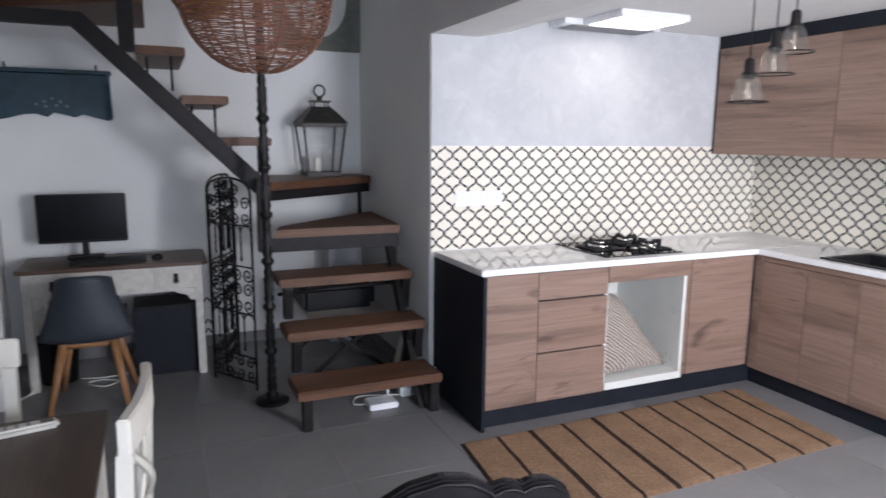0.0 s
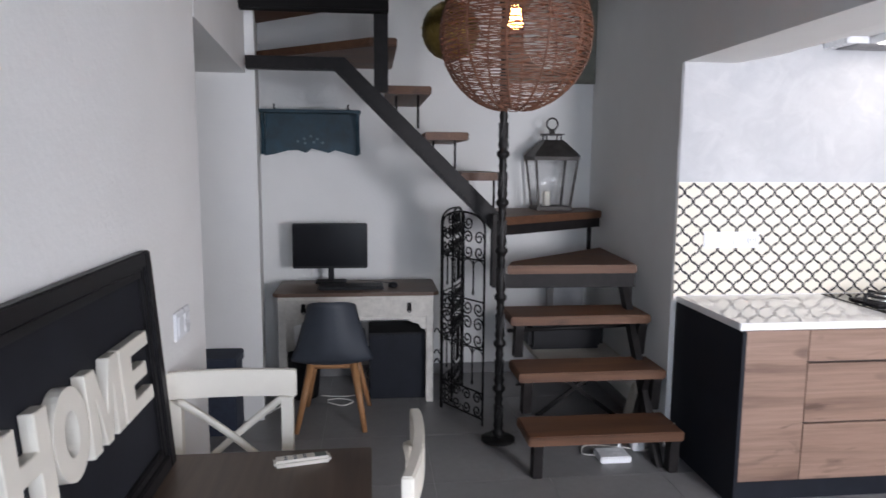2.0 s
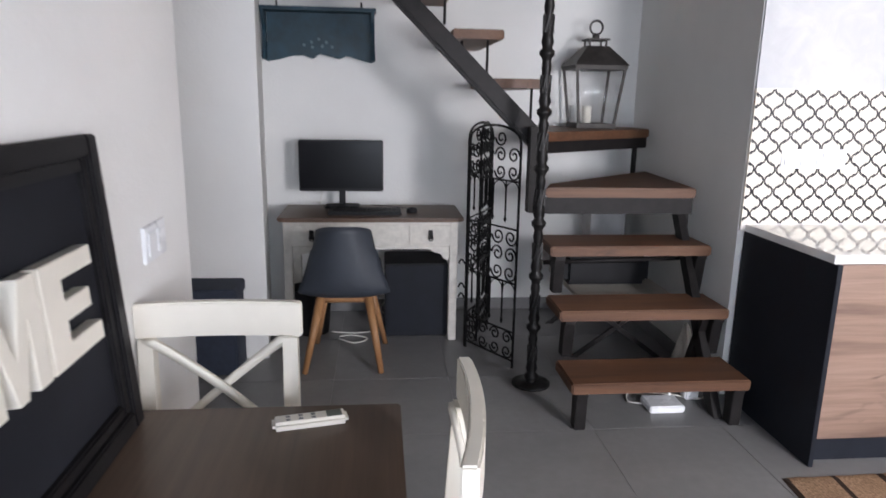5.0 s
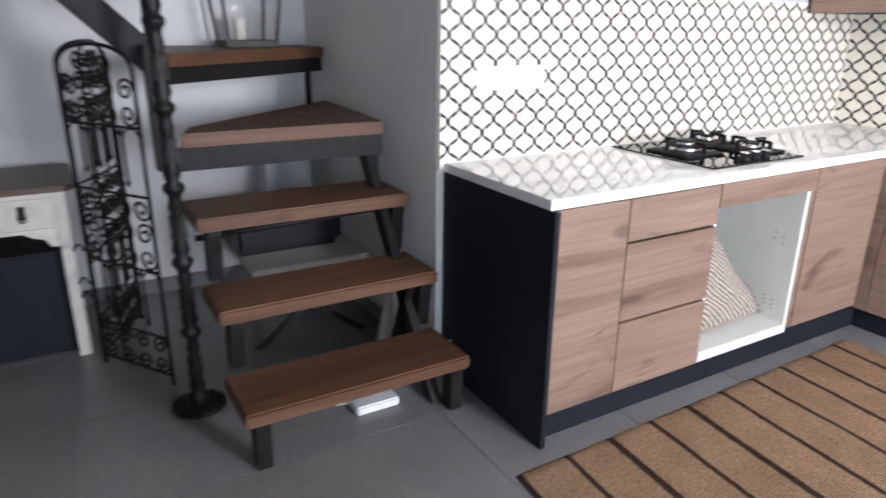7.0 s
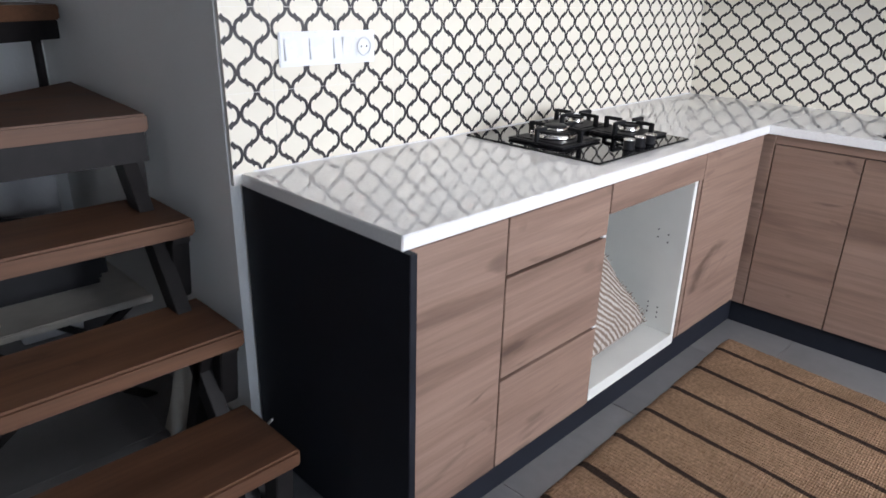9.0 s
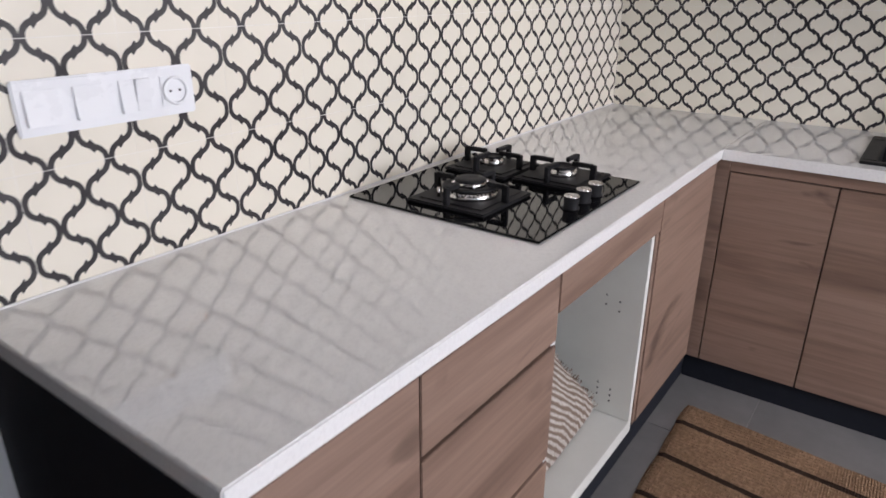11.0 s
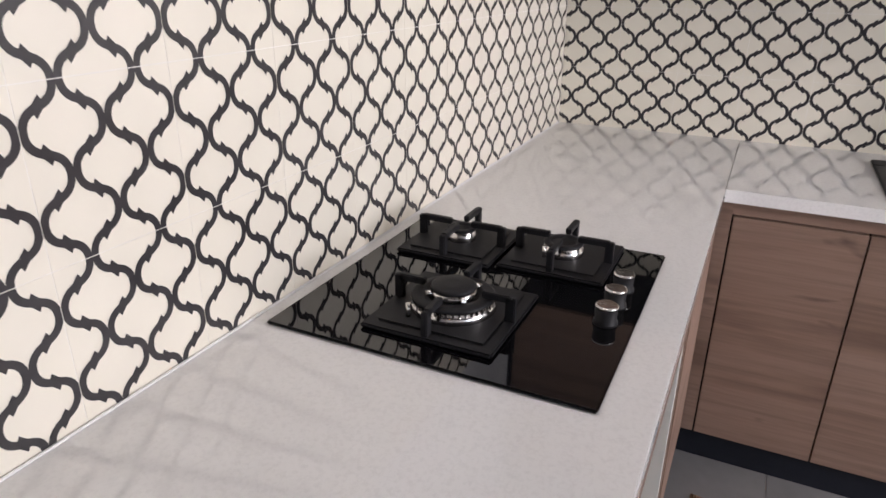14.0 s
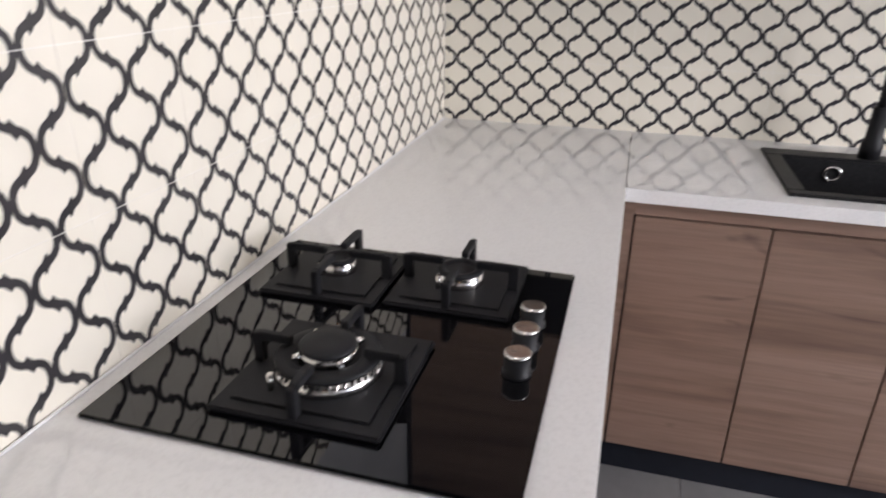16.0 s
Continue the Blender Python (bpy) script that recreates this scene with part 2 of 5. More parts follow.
# cushion: narrow stripes of brown and cream
_c = Mat("striped_weave", 0.95, spec=0.1)
_w = _c.t.nodes.new("ShaderNodeTexWave")
_w.bands_direction = "DIAGONAL"
_w.inputs["Scale"].default_value, _w.inputs["Distortion"].default_value, _w.inputs["Detail"].default_value = 21.0, 3.0, 2.0
_c.link(_c.co, _w.inputs[0])
_y = _c.noise(130, detail=2)
_c.color(_c.mix(_c.ramp(_y, [(0.35, (0.5, 0.5, 0.5)), (0.65, (0, 0, 0))]),
                _c.ramp(_w.outputs["Fac"], [(0.25, (0.2, 0.15, 0.12)), (0.5, (0.36, 0.31, 0.27)), (0.7, (0.55, 0.51, 0.46))]), (0.2, 0.15, 0.12)))
_c.bump(_c.mix(0.5, _w.outputs["Fac"], _y), 0.8, 0.006)
STRIPED = _c.m

# ---- mesh helpers ----


class Geo:
    """Gathers shapes in world metres and turns them into one mesh."""

    def __init__(self):
        self.bm = bmesh.new()
        self.slot = 0

    def _done(self, before):
        self.bm.faces.ensure_lookup_table()
        for f in self.bm.faces[before:]:
            f.material_index = self.slot

    def prism(self, pts, axis, a, b, bevel=0.0):
        """A polygon pushed along an axis: pts are the other two coordinates, in xyz order."""
        n0 = len(self.bm.faces)
        put = {0: lambda p, h: (h, p[0], p[1]), 1: lambda p, h: (p[0], h, p[1]), 2: lambda p, h: (p[0], p[1], h)}[axis]
        lo = [self.bm.verts.new(put(p, a)) for p in pts]
        hi = [self.bm.verts.new(put(p, b)) for p in pts]
        n = len(pts)
        fs = [self.bm.faces.new(lo[::-1]), self.bm.faces.new(hi)]
        fs += [self.bm.faces.new((lo[i], lo[(i + 1) % n], hi[(i + 1) % n], hi[i])) for i in range(n)]
        bmesh.ops.recalc_face_normals(self.bm, faces=fs)
        if bevel:
            es = list({e for f in fs for e in f.edges})
            bmesh.ops.bevel(self.bm, geom=es, offset=bevel, segments=2, affect="EDGES", clamp_overlap=True)
        self._done(n0)
        return self

    def box(self, x0, x1, y0, y1, z0, z1, bevel=0.002):
        return self.prism([(x0, y0), (x1, y0), (x1, y1), (x0, y1)], 2, z0, z1, bevel)

    def tube(self, pts, r, sides=8, closed=False, caps=True):
        """A round bar along points; r is one radius or one for each point."""
        n0 = len(self.bm.faces)
        pts = [Vector(p) for p in pts]
        rs = r if isinstance(r, (list, tuple)) else [r] * len(pts)
        rings, up, n = [], None, len(pts)
        for i, p in enumerate(pts):
            a = pts[(i - 1) % n] if closed or i else p
            b = pts[(i + 1) % n] if closed or i < n - 1 else p
            d = (b - a).normalized()
            if up is None:
                up = d.orthogonal().normalized()
            up = (up - d * up.dot(d)).normalized()
            side = d.cross(up)
            rings.append([self.bm.verts.new(p + (up * math.cos(k * math.tau / sides) + side * math.sin(k * math.tau / sides)) * rs[i]) for k in range(sides)])
        for i in range(n if closed else n - 1):
            A, B = rings[i], rings[(i + 1) % n]
            for k in range(sides):
                f = self.bm.faces.new((A[k], A[(k + 1) % sides], B[(k + 1) % sides], B[k]))
                f.smooth = sides > 5
        if caps and not closed:
            self.bm.faces.new(rings[0][::-1])
            self.bm.faces.new(rings[-1])
        self._done(n0)
        return self

    def lathe(self, profile, cx, cy, sides=20, cap=True):
        """Radius and height pairs turned round an upright axis."""
        n0 = len(self.bm.faces)
        rings = [[self.bm.verts.new((cx + r * math.cos(k * math.tau / sides), cy + r * math.sin(k * math.tau / sides), z)) for k in range(sides)] for r, z in profile]
        for A, B in zip(rings, rings[1:]):
            for k in range(sides):
                f = self.bm.faces.new((A[k], A[(k + 1) % sides], B[(k + 1) % sides], B[k]))
                f.smooth = True
        if cap:
            self.bm.faces.new(rings[0][::-1])
            self.bm.faces.new(rings[-1])
        self._done(n0)
        return self

    def sheet(self, fn, nu, nv, thick=0.0):
        """A curved sheet: fn(u, v) for u and v from 0 to 1; thickness along its normal."""
        n0 = len(self.bm.faces)
        g = [[self.bm.verts.new(fn(i / nu, j / nv)) for j in range(nv + 1)] for i in range(nu + 1)]
        fs = []
        for i in range(nu):
            for j in range(nv):
                f = self.bm.faces.new((g[i][j], g[i + 1][j], g[i + 1][j + 1], g[i][j + 1]))
                f.smooth = True
                fs.append(f)
        if thick:
            bmesh.ops.recalc_face_normals(self.bm, faces=fs)
            bmesh.ops.solidify(self.bm, geom=fs, thickness=thick)
        self._done(n0)
        return self


def part(name, g, mats, parent=None, label=""):
    """Close a Geo into a mesh object, under its parent when there is one."""
    mats = mats if isinstance(mats, (list, tuple)) else [mats]
    base = Vector()
    p = parent
    while p:
        base += p.location
        p = p.parent
    me = bpy.data.meshes.new(name)
    bmesh.ops.translate(g.bm, verts=g.bm.verts, vec=-base)
    g.bm.to_mesh(me)
    g.bm.free()
    for m in mats:
        me.materials.append(m)
    ob = new(name, me)
    ob.parent = parent
    if label:
        tagged(ob, label)
    return ob


def thing(name, x, y, z, label, category, group="", kind=""):
    ob = new(name)
    ob.location = (x, y, z)
    ob.empty_display_size = 0.05
    return tagged(ob, label, category, group, kind)


def turn_about(ob, rx=0, ry=0, rz=0):
    ob.rotation_euler = [radians(a) for a in (rx, ry, rz)]


def arc(cx, cz, r, a0, a1, n):
    return [(cx + r * math.cos(radians(a0 + (a1 - a0) * i / n)), cz + r * math.sin(radians(a0 + (a1 - a0) * i / n))) for i in range(n + 1)]


# ---- the building ----
YB, XR, XK, YK, Y0 = 5.18, 1.73, 4.30, 3.745, -1.6   # back wall, stair side wall, kitchen far wall, tiled wall, window wall
ZL, ZK, ZT = 2.60, 2.235, 4.5                          # living ceiling, kitchen ceiling, stairwell top


def wall(name, g, mat, label):
    return tagged(part(name, g, mat), label, "wall", kind="structure")


g = Geo().box(-3.0, 5.0, -1.75, 5.5, -0.12, -0.0025, 0)
floor = tagged(part("floor", g, GROUT), "grey porcelain tile floor with thin pale joints", "floor", kind="structure")

wall("wall_back", Geo().box(-0.72, XR + 0.2, YB, YB + 0.2, -0.05, ZT, 0), WHITE, "rough white plastered wall behind the stairs")
wall("wall_stair_side", Geo().box(XR, XR + 0.25, YK + 0.25, YB, -0.05, ZT, 0), WHITE, "rough white plastered wall beside the steps")
# kitchen end wall: the white end shows to the stairs, the cement face to the kitchen
wall("wall_kitchen_back", Geo().box(XR, XK + 0.2, YK + 0.012, YK + 0.25, -0.05, 2.6, 0), WHITE, "white plastered wall behind the kitchen")
wall("wall_cement", Geo().box(XR + 0.004, XK, YK, YK + 0.012, 1.49, 2.26, 0), CONCRETE, "mottled grey polished cement wall above the tiles")
wall("wall_above_kitchen", Geo().box(XR, XR + 0.25, Y0, YK + 0.25, 2.6, ZT, 0), WHITE, "white plastered wall over the kitchen opening")
g = Geo().prism([(XR, 2.6), (XR, 2.115), (2.02, 2.115), (2.25, 2.16), (2.5, 2.26), (2.5, 2.6)], 1, Y0, YK + 0.012, 0)
wall("wall_lintel", g, WHITE, "white plastered lintel with a sloping soffit over the kitchen opening")
g = Geo().box(XK, XK + 0.2, Y0, YK + 0.2, -0.05, 2.6, 0)
wall("wall_kitchen_side", g, WHITE, "white wall behind the sink counter")

# left wall leans outwards a little, with an opening towards its end
SK = 0.065


def lx(y):
    return -0.52 - max(0.0, y - 2.85) * SK


g = Geo().prism([(-0.52, Y0), (-0.52, 2.84), (-0.82, 2.84), (-0.82, Y0)], 2, -0.05, ZL + 0.2, 0.02)
wall("wall_left", g, WHITE, "rough white plastered wall with rounded edges")
g = Geo().prism([(lx(2.84), 2.84), (lx(4.35), 4.35), (lx(4.35) - 0.3, 4.35), (lx(2.84) - 0.3, 2.84)], 2, 2.087, ZL + 0.2, 0)
wall("wall_left_over_opening", g, WHITE, "white plastered wall over the side opening")
g = Geo().prism([(-0.565, 4.35), (-0.68, 5.2), (-2.2, 5.2), (-2.2, 4.35)], 2, -0.05, ZL + 0.2, 0.008)
wall("wall_left_end", g, WHITE, "white plastered pier beside the desk")
g = Geo().prism([(lx(4.2), 4.2), (lx(5.18), 5.2), (-0.95, 5.2), (-0.95, 5.1), (-0.78, 5.1), (-0.78, 4.4), (-0.95, 4.4), (-0.95, 4.2)], 2, ZL + 0.2, ZT, 0)
wall("wall_stairwell_left", g, WHITE, "white plastered stairwell wall")
wall("wall_passage_side", Geo().box(-2.3, -2.2, 2.5, 5.2, -0.05, 2.8, 0), WHITE, "white wall of the side passage")
wall("wall_passage_near", Geo().box(-2.2, -0.82, 2.7, 2.84, -0.05, 2.8, 0), WHITE, "white wall of the side passage")
tagged(part("ceiling_passage", Geo().box(-2.2, -0.82, 2.84, 4.35, 2.5, 2.6, 0), CEIL), "white passage ceiling", "ceiling", kind="structure")
wall("wall_stairwell_front", Geo().box(-0.95, XR, 3.56, 3.7, ZL + 0.14, ZT, 0), WHITE, "white plastered stairwell wall")
wall("wall_stairwell_near_left", Geo().box(-0.95, -0.52, 3.7, 4.2, ZL + 0.2, ZT, 0), WHITE, "white plastered stairwell wall")
tagged(part("ceiling_stairwell", Geo().box(-1.0, XR + 0.25, 3.5, 5.4, ZT, ZT + 0.1, 0), CEIL), "white ceiling high above the stairs", "ceiling", kind="structure")

# unseen window wall behind the walk: glazed door, and kitchen window brought nearer for light
g = Geo()
for x0, x1, z0, z1 in ((-0.9, -0.2, -0.05, 2.8), (-0.2, 1.3, 2.25, 2.8), (1.3, 2.2, -0.05, 2.8)):
    g.box(x0, x1, Y0 - 0.2, Y0, z0, z1, 0)
g.box(XR, XR + 0.2, Y0, KY - 0.2, -0.05, 2.11, 0)
for x0, x1, z0, z1 in ((1.73, 1.98, -0.05, 2.11), (1.98, 4.02, -0.05, 0.88), (1.98, 4.02, 2.12, 2.24), (4.02, 4.5, -0.05, 2.8)):
    g.box(x0, x1, KY - 0.2, KY, z0, z1, 0)
wall("wall_windows", g, WHITE, "white wall with a glazed door and a window")


def window_unit(name, x0, x1, z0, z1, label, panes, Y0=Y0):
    root = thing(name, (x0 + x1) / 2, Y0 - 0.1, z0, label, "window", kind="structure")
    g = Geo()
    for a, b, c, d in ((x0, x0 + 0.06, z0, z1), (x1 - 0.06, x1, z0, z1), (x0 + 0.06, x1 - 0.06, z0, z0 + 0.06), (x0 + 0.06, x1 - 0.06, z1 - 0.06, z1)):
        g.box(a, b, Y0 - 0.1, Y0 - 0.04, c, d, 0.004)
    step = (x1 - x0) / panes
    for i in range(1, panes):
        g.box(x0 + i * step - 0.03, x0 + i * step + 0.03, Y0 - 0.1, Y0 - 0.04, z0 + 0.06, z1 - 0.06, 0.004)
    part("sash", g, WHITE_PLASTIC, root)
    for i in range(panes):
        p = part("pane", Geo().box(x0 + i * step + 0.03, x0 + (i + 1) * step - 0.03, Y0 - 0.074, Y0 - 0.068, z0 + 0.05, z1 - 0.05, 0), GLASS, root)
        p.visible_shadow = False


window_unit("window_1", -0.2, 1.3, 0.0, 2.25, "white framed glazed door to the outside", 2)
window_unit("window_2", 1.98, 4.02, 0.88, 2.12, "white framed kitchen window", 2, KY)

# ceilings
tagged(part("ceiling_kitchen", Geo().box(2.25, XK, Y0, YK, ZK, ZK + 0.06, 0), CEIL), "flat white kitchen ceiling", "ceiling", kind="structure")
g = Geo()
y = Y0
while y < 3.73:
    y1 = min(y + 0.17, 3.74)
    g.box(-0.6, XR, y, y1 - 0.004, ZL, ZL + 0.03, 0.003)
    y += 0.17
g.box(-0.66, 0.2, 3.74, 4.19, ZL, ZL + 0.03, 0.003)
tagged(part("ceiling_living", g, BEAM), "black boarded ceiling between beams", "ceiling", kind="structure")
beam = thing("ceiling_beam", 0.6, 3.66, 2.47, "black painted timber ceiling beam", "beam", "ceiling beams", "structure")
g = Geo().box(-0.6, XR + 0.02, 3.6, 3.72, 2.465, ZL - 0.002, 0.012)
part("timber", g, BEAM, beam)
for k in range(1, 15):
    copy_thing(beam, pose(0.6, 3.66 - 0.345 * k, 2.47))
g = Geo().box(-0.66, 0.2, 4.1, 4.19, 2.4, ZL - 0.002, 0.008)
tagged(part("beam_trimmer", g, BEAM), "black timber trimmer beam at the stair opening", "beam", kind="structure")

# skirting of dark tile
g = Geo().box(lx(5.1), XR, YB - 0.01, YB, 0, 0.08, 0.002)
g.box(XR - 0.01, XR, YK, YB - 0.01, 0, 0.08, 0.002)
tagged(part("baseboard", g, STONE), "low grey tile skirting", "baseboard", kind="structure")

# ---- kitchen ----
FY, FX = 3.112, 3.69   # fronts of the two runs
ZC, TC = 0.87, 0.034    # counter top and its thickness

base = thing("base_cabinets", 2.7, 3.4, 0, "oak-veneer base cabinets with black plinth and end panel", "kitchen cabinet")
part("end_panel", Geo().box(1.757, 1.777, FY - 0.03, YK, 0, ZC - TC, 0.0015), BLACK, base, "black laminate end panel")
part("plinth", Geo().box(1.777, FX + 0.04, FY + 0.022, FY + 0.04, 0, 0.105, 0.001), BLACK, base, "black plinth")
part("carcass", Geo().box(1.777, 2.56, FY + 0.022, YK, 0.106, ZC - TC, 0.001), BLACK, base)
part("carcass", Geo().box(3.155, FX + 0.02, FY + 0.022, YK, 0.106, ZC - TC, 0.001), BLACK, base)
part("door", Geo().box(1.781, 2.099, FY, FY + 0.02, 0.106, 0.831, 0.0015), OAK_X, base)
for z0, z1 in ((0.106, 0.378), (0.388, 0.672), (0.682, 0.831)):
    d = part("drawer", Geo().box(2.103, 2.553, FY, FY + 0.02, z0, z1, 0.0015), OAK_X, base)
    if z1 < 0.7:
        part("handle", Geo().box(2.54, 2.556, FY + 0.003, FY + 0.019, z1 + 0.0005, z1 + 0.0095, 0.001), WHITE_PLASTIC, d, "pale grip end cap")
part("door", Geo().box(3.158, 3.655, FY, FY + 0.02, 0.125, ZC - TC - 0.004, 0.0015), OAK_X, base)
part("fascia", Geo().box(2.558, 3.155, FY, FY + 0.02, 0.742, ZC - TC - 0.004, 0.0015), OAK_X, base)
g = Geo().box(3.105, 3.128, FY + 0.004, YK, 0.15, 0.741, 0.001)
g.box(2.563, 3.128, FY + 0.004, YK, 0.106, 0.149, 0.001).box(2.563, 3.104, YK - 0.02, YK - 0.001, 0.151, 0.741, 0.001).box(2.563, 2.58, FY + 0.03, YK - 0.03, 0.151, 0.741, 0.001)
part("niche", g, WHITE_BOARD, base, "white melamine open appliance niche")
part("stile", Geo().box(3.13, 3.153, FY + 0.002, FY + 0.022, 0.125, 0.741, 0.001), OAK_X, base)
for zz in (0.2, 0.22, 0.24, 0.5, 0.53):
    part("peg_hole", Geo().tube([(3.1045, FY + 0.07, zz), (3.102, FY + 0.07, zz)], 0.0028, 6), BLACK_PLASTIC, base)
    part("peg_hole", Geo().tube([(3.1045, FY + 0.11, zz + 0.012), (3.102, FY + 0.11, zz + 0.012)], 0.0028, 6), BLACK_PLASTIC, base)

side = thing("base_cabinets", 4.0, 2.0, 0, "oak-veneer base cabinets under the sink with black plinth", "kitchen cabinet")
part("plinth", Geo().box(FX + 0.022, FX + 0.04, 0.6, FY + 0.02, 0, 0.098, 0.001), BLACK, side, "black plinth")
part("carcass", Geo().box(FX + 0.022, XK, 0.6, FY + 0.02, 0.099, ZC - TC - 0.2, 0.001).box(FX + 0.022, FX + 0.04, 0.6, FY + 0.02, ZC - TC - 0.199, ZC - TC, 0.001), BLACK, side)
part("filler", Geo().box(FX, FX + 0.02, 3.079, FY + 0.018, 0.1, ZC - TC - 0.001, 0.001), OAK_Y, side)
part("rail", Geo().box(FX + 0.006, FX + 0.02, 0.62, 3.079, 0.8, ZC - TC - 0.004, 0.001), OAK_Y, side)
y = 3.075
while y > 0.8:
    part("door", Geo().box(FX, FX + 0.02, y - 0.313, y, 0.1, 0.796, 0.0015), OAK_Y, side)
    y -= 0.317

top = thing("countertop", 2.7, 3.4, ZC - TC, "white speckled quartz countertop with polished surface", "countertop")
part("slab", Geo().box(1.757, XK, FY - 0.006, YK - 0.002, ZC - TC, ZC, 0.0025), COUNTER, top)
SX0, SX1, SY0, SY1 = 3.735, 4.18, 1.95, 2.735
g = Geo()
for x0, x1, y0, y1 in ((FX - 0.01, SX0 + 0.02, 0.6, FY - 0.0075), (SX1 - 0.02, XK, 0.6, FY - 0.0075), (SX0 + 0.02, SX1 - 0.02, SY1 - 0.02, FY - 0.0075), (SX0 + 0.02, SX1 - 0.02, 0.6, SY0 + 0.02)):
    g.box(x0, x1, y0, y1, ZC - TC, ZC, 0)
part("slab", g, COUNTER, top)
g = Geo().box(1.79, XK - 0.001, YK - 0.011, YK - 0.0065, ZC + 0.0003, ZC + 0.004, 0.001)
part("sealant", g, COUNTER, top)

sink = thing("kitchen_sink", 3.95, 2.35, ZC - 0.18, "black composite inset kitchen sink with chrome waste", "sink")
g = Geo()
for x0, x1, y0, y1 in ((SX0, SX0 + 0.035, SY0, SY1), (SX1 - 0.07, SX1, SY0, SY1), (SX0 + 0.035, SX1 - 0.07, SY1 - 0.045, SY1), (SX0 + 0.035, SX1 - 0.07, SY0, SY0 + 0.045)):
    g.box(x0, x1, y0, y1, ZC, ZC + 0.008, 0.003)
part("rim", g, GRANITE, sink)
g = Geo()
a0, a1, b0, b1, zb = SX0 + 0.035, SX1 - 0.07, SY0 + 0.045, SY1 - 0.045, ZC - 0.17
for x0, x1, y0, y1 in ((a0 - 0.01, a0, b0, b1), (a1, a1 + 0.01, b0, b1), (a0, a1, b0 - 0.01, b0), (a0, a1, b1, b1 + 0.01)):
    g.box(x0, x1, y0, y1, zb, ZC, 0)
g.box(a0, a1, b0, b1, zb - 0.01, zb, 0)
part("bowl", g, GRANITE, sink)
g = Geo().lathe([(0.045, zb), (0.045, zb + 0.004), (0.03, zb + 0.006), (0.022, zb + 0.002)], 3.93, 2.55)
part("waste", g, CHROME, sink, "chrome waste")
part("overflow", Geo().tube([(a1 - 0.002, 2.55 + 0.02 * math.cos(k * math.tau / 16), 0.833 + 0.02 * math.sin(k * math.tau / 16)) for k in range(16)], 0.005, 6, closed=True), CHROME, sink, "chrome overflow ring")
tap = thing("kitchen_tap", 4.145, 2.46, ZC + 0.008, "tall matt black kitchen tap at the sink", "tap")
g = Geo().lathe([(0.028, ZC + 0.008), (0.028, ZC + 0.05), (0.022, ZC + 0.06), (0.02, ZC + 0.15)], 4.145, 2.46)
g.tube([(4.145, 2.46, ZC + 0.14), (4.145, 2.46, ZC + 0.3)] + [(4.145 - 0.09 + 0.09 * math.cos(radians(a)), 2.46, ZC + 0.3 + 0.09 * math.sin(radians(a))) for a in range(20, 181, 20)] + [(3.965, 2.46, ZC + 0.22)], 0.012, 10)
part("spout", g, BLACK_PLASTIC, tap)
part("lever", Geo().tube([(4.145, 2.44, ZC + 0.1), (4.145, 2.39, ZC + 0.12), (4.14, 2.36, ZC + 0.17)], 0.008, 8), BLACK_PLASTIC, tap)

# hob
hob = thing("gas_hob", 2.856, 3.44, ZC, "black glass three-burner gas hob set in the countertop", "hob")
HX0, HX1, HY0, HY1, HZ = 2.577, 3.137, 3.177, 3.706, ZC + 0.007
part("glass_top", Geo().box(HX0, HX1, HY0, HY1, ZC + 0.0005, HZ, 0.0025), HOB_GLASS, hob, "glossy black glass")


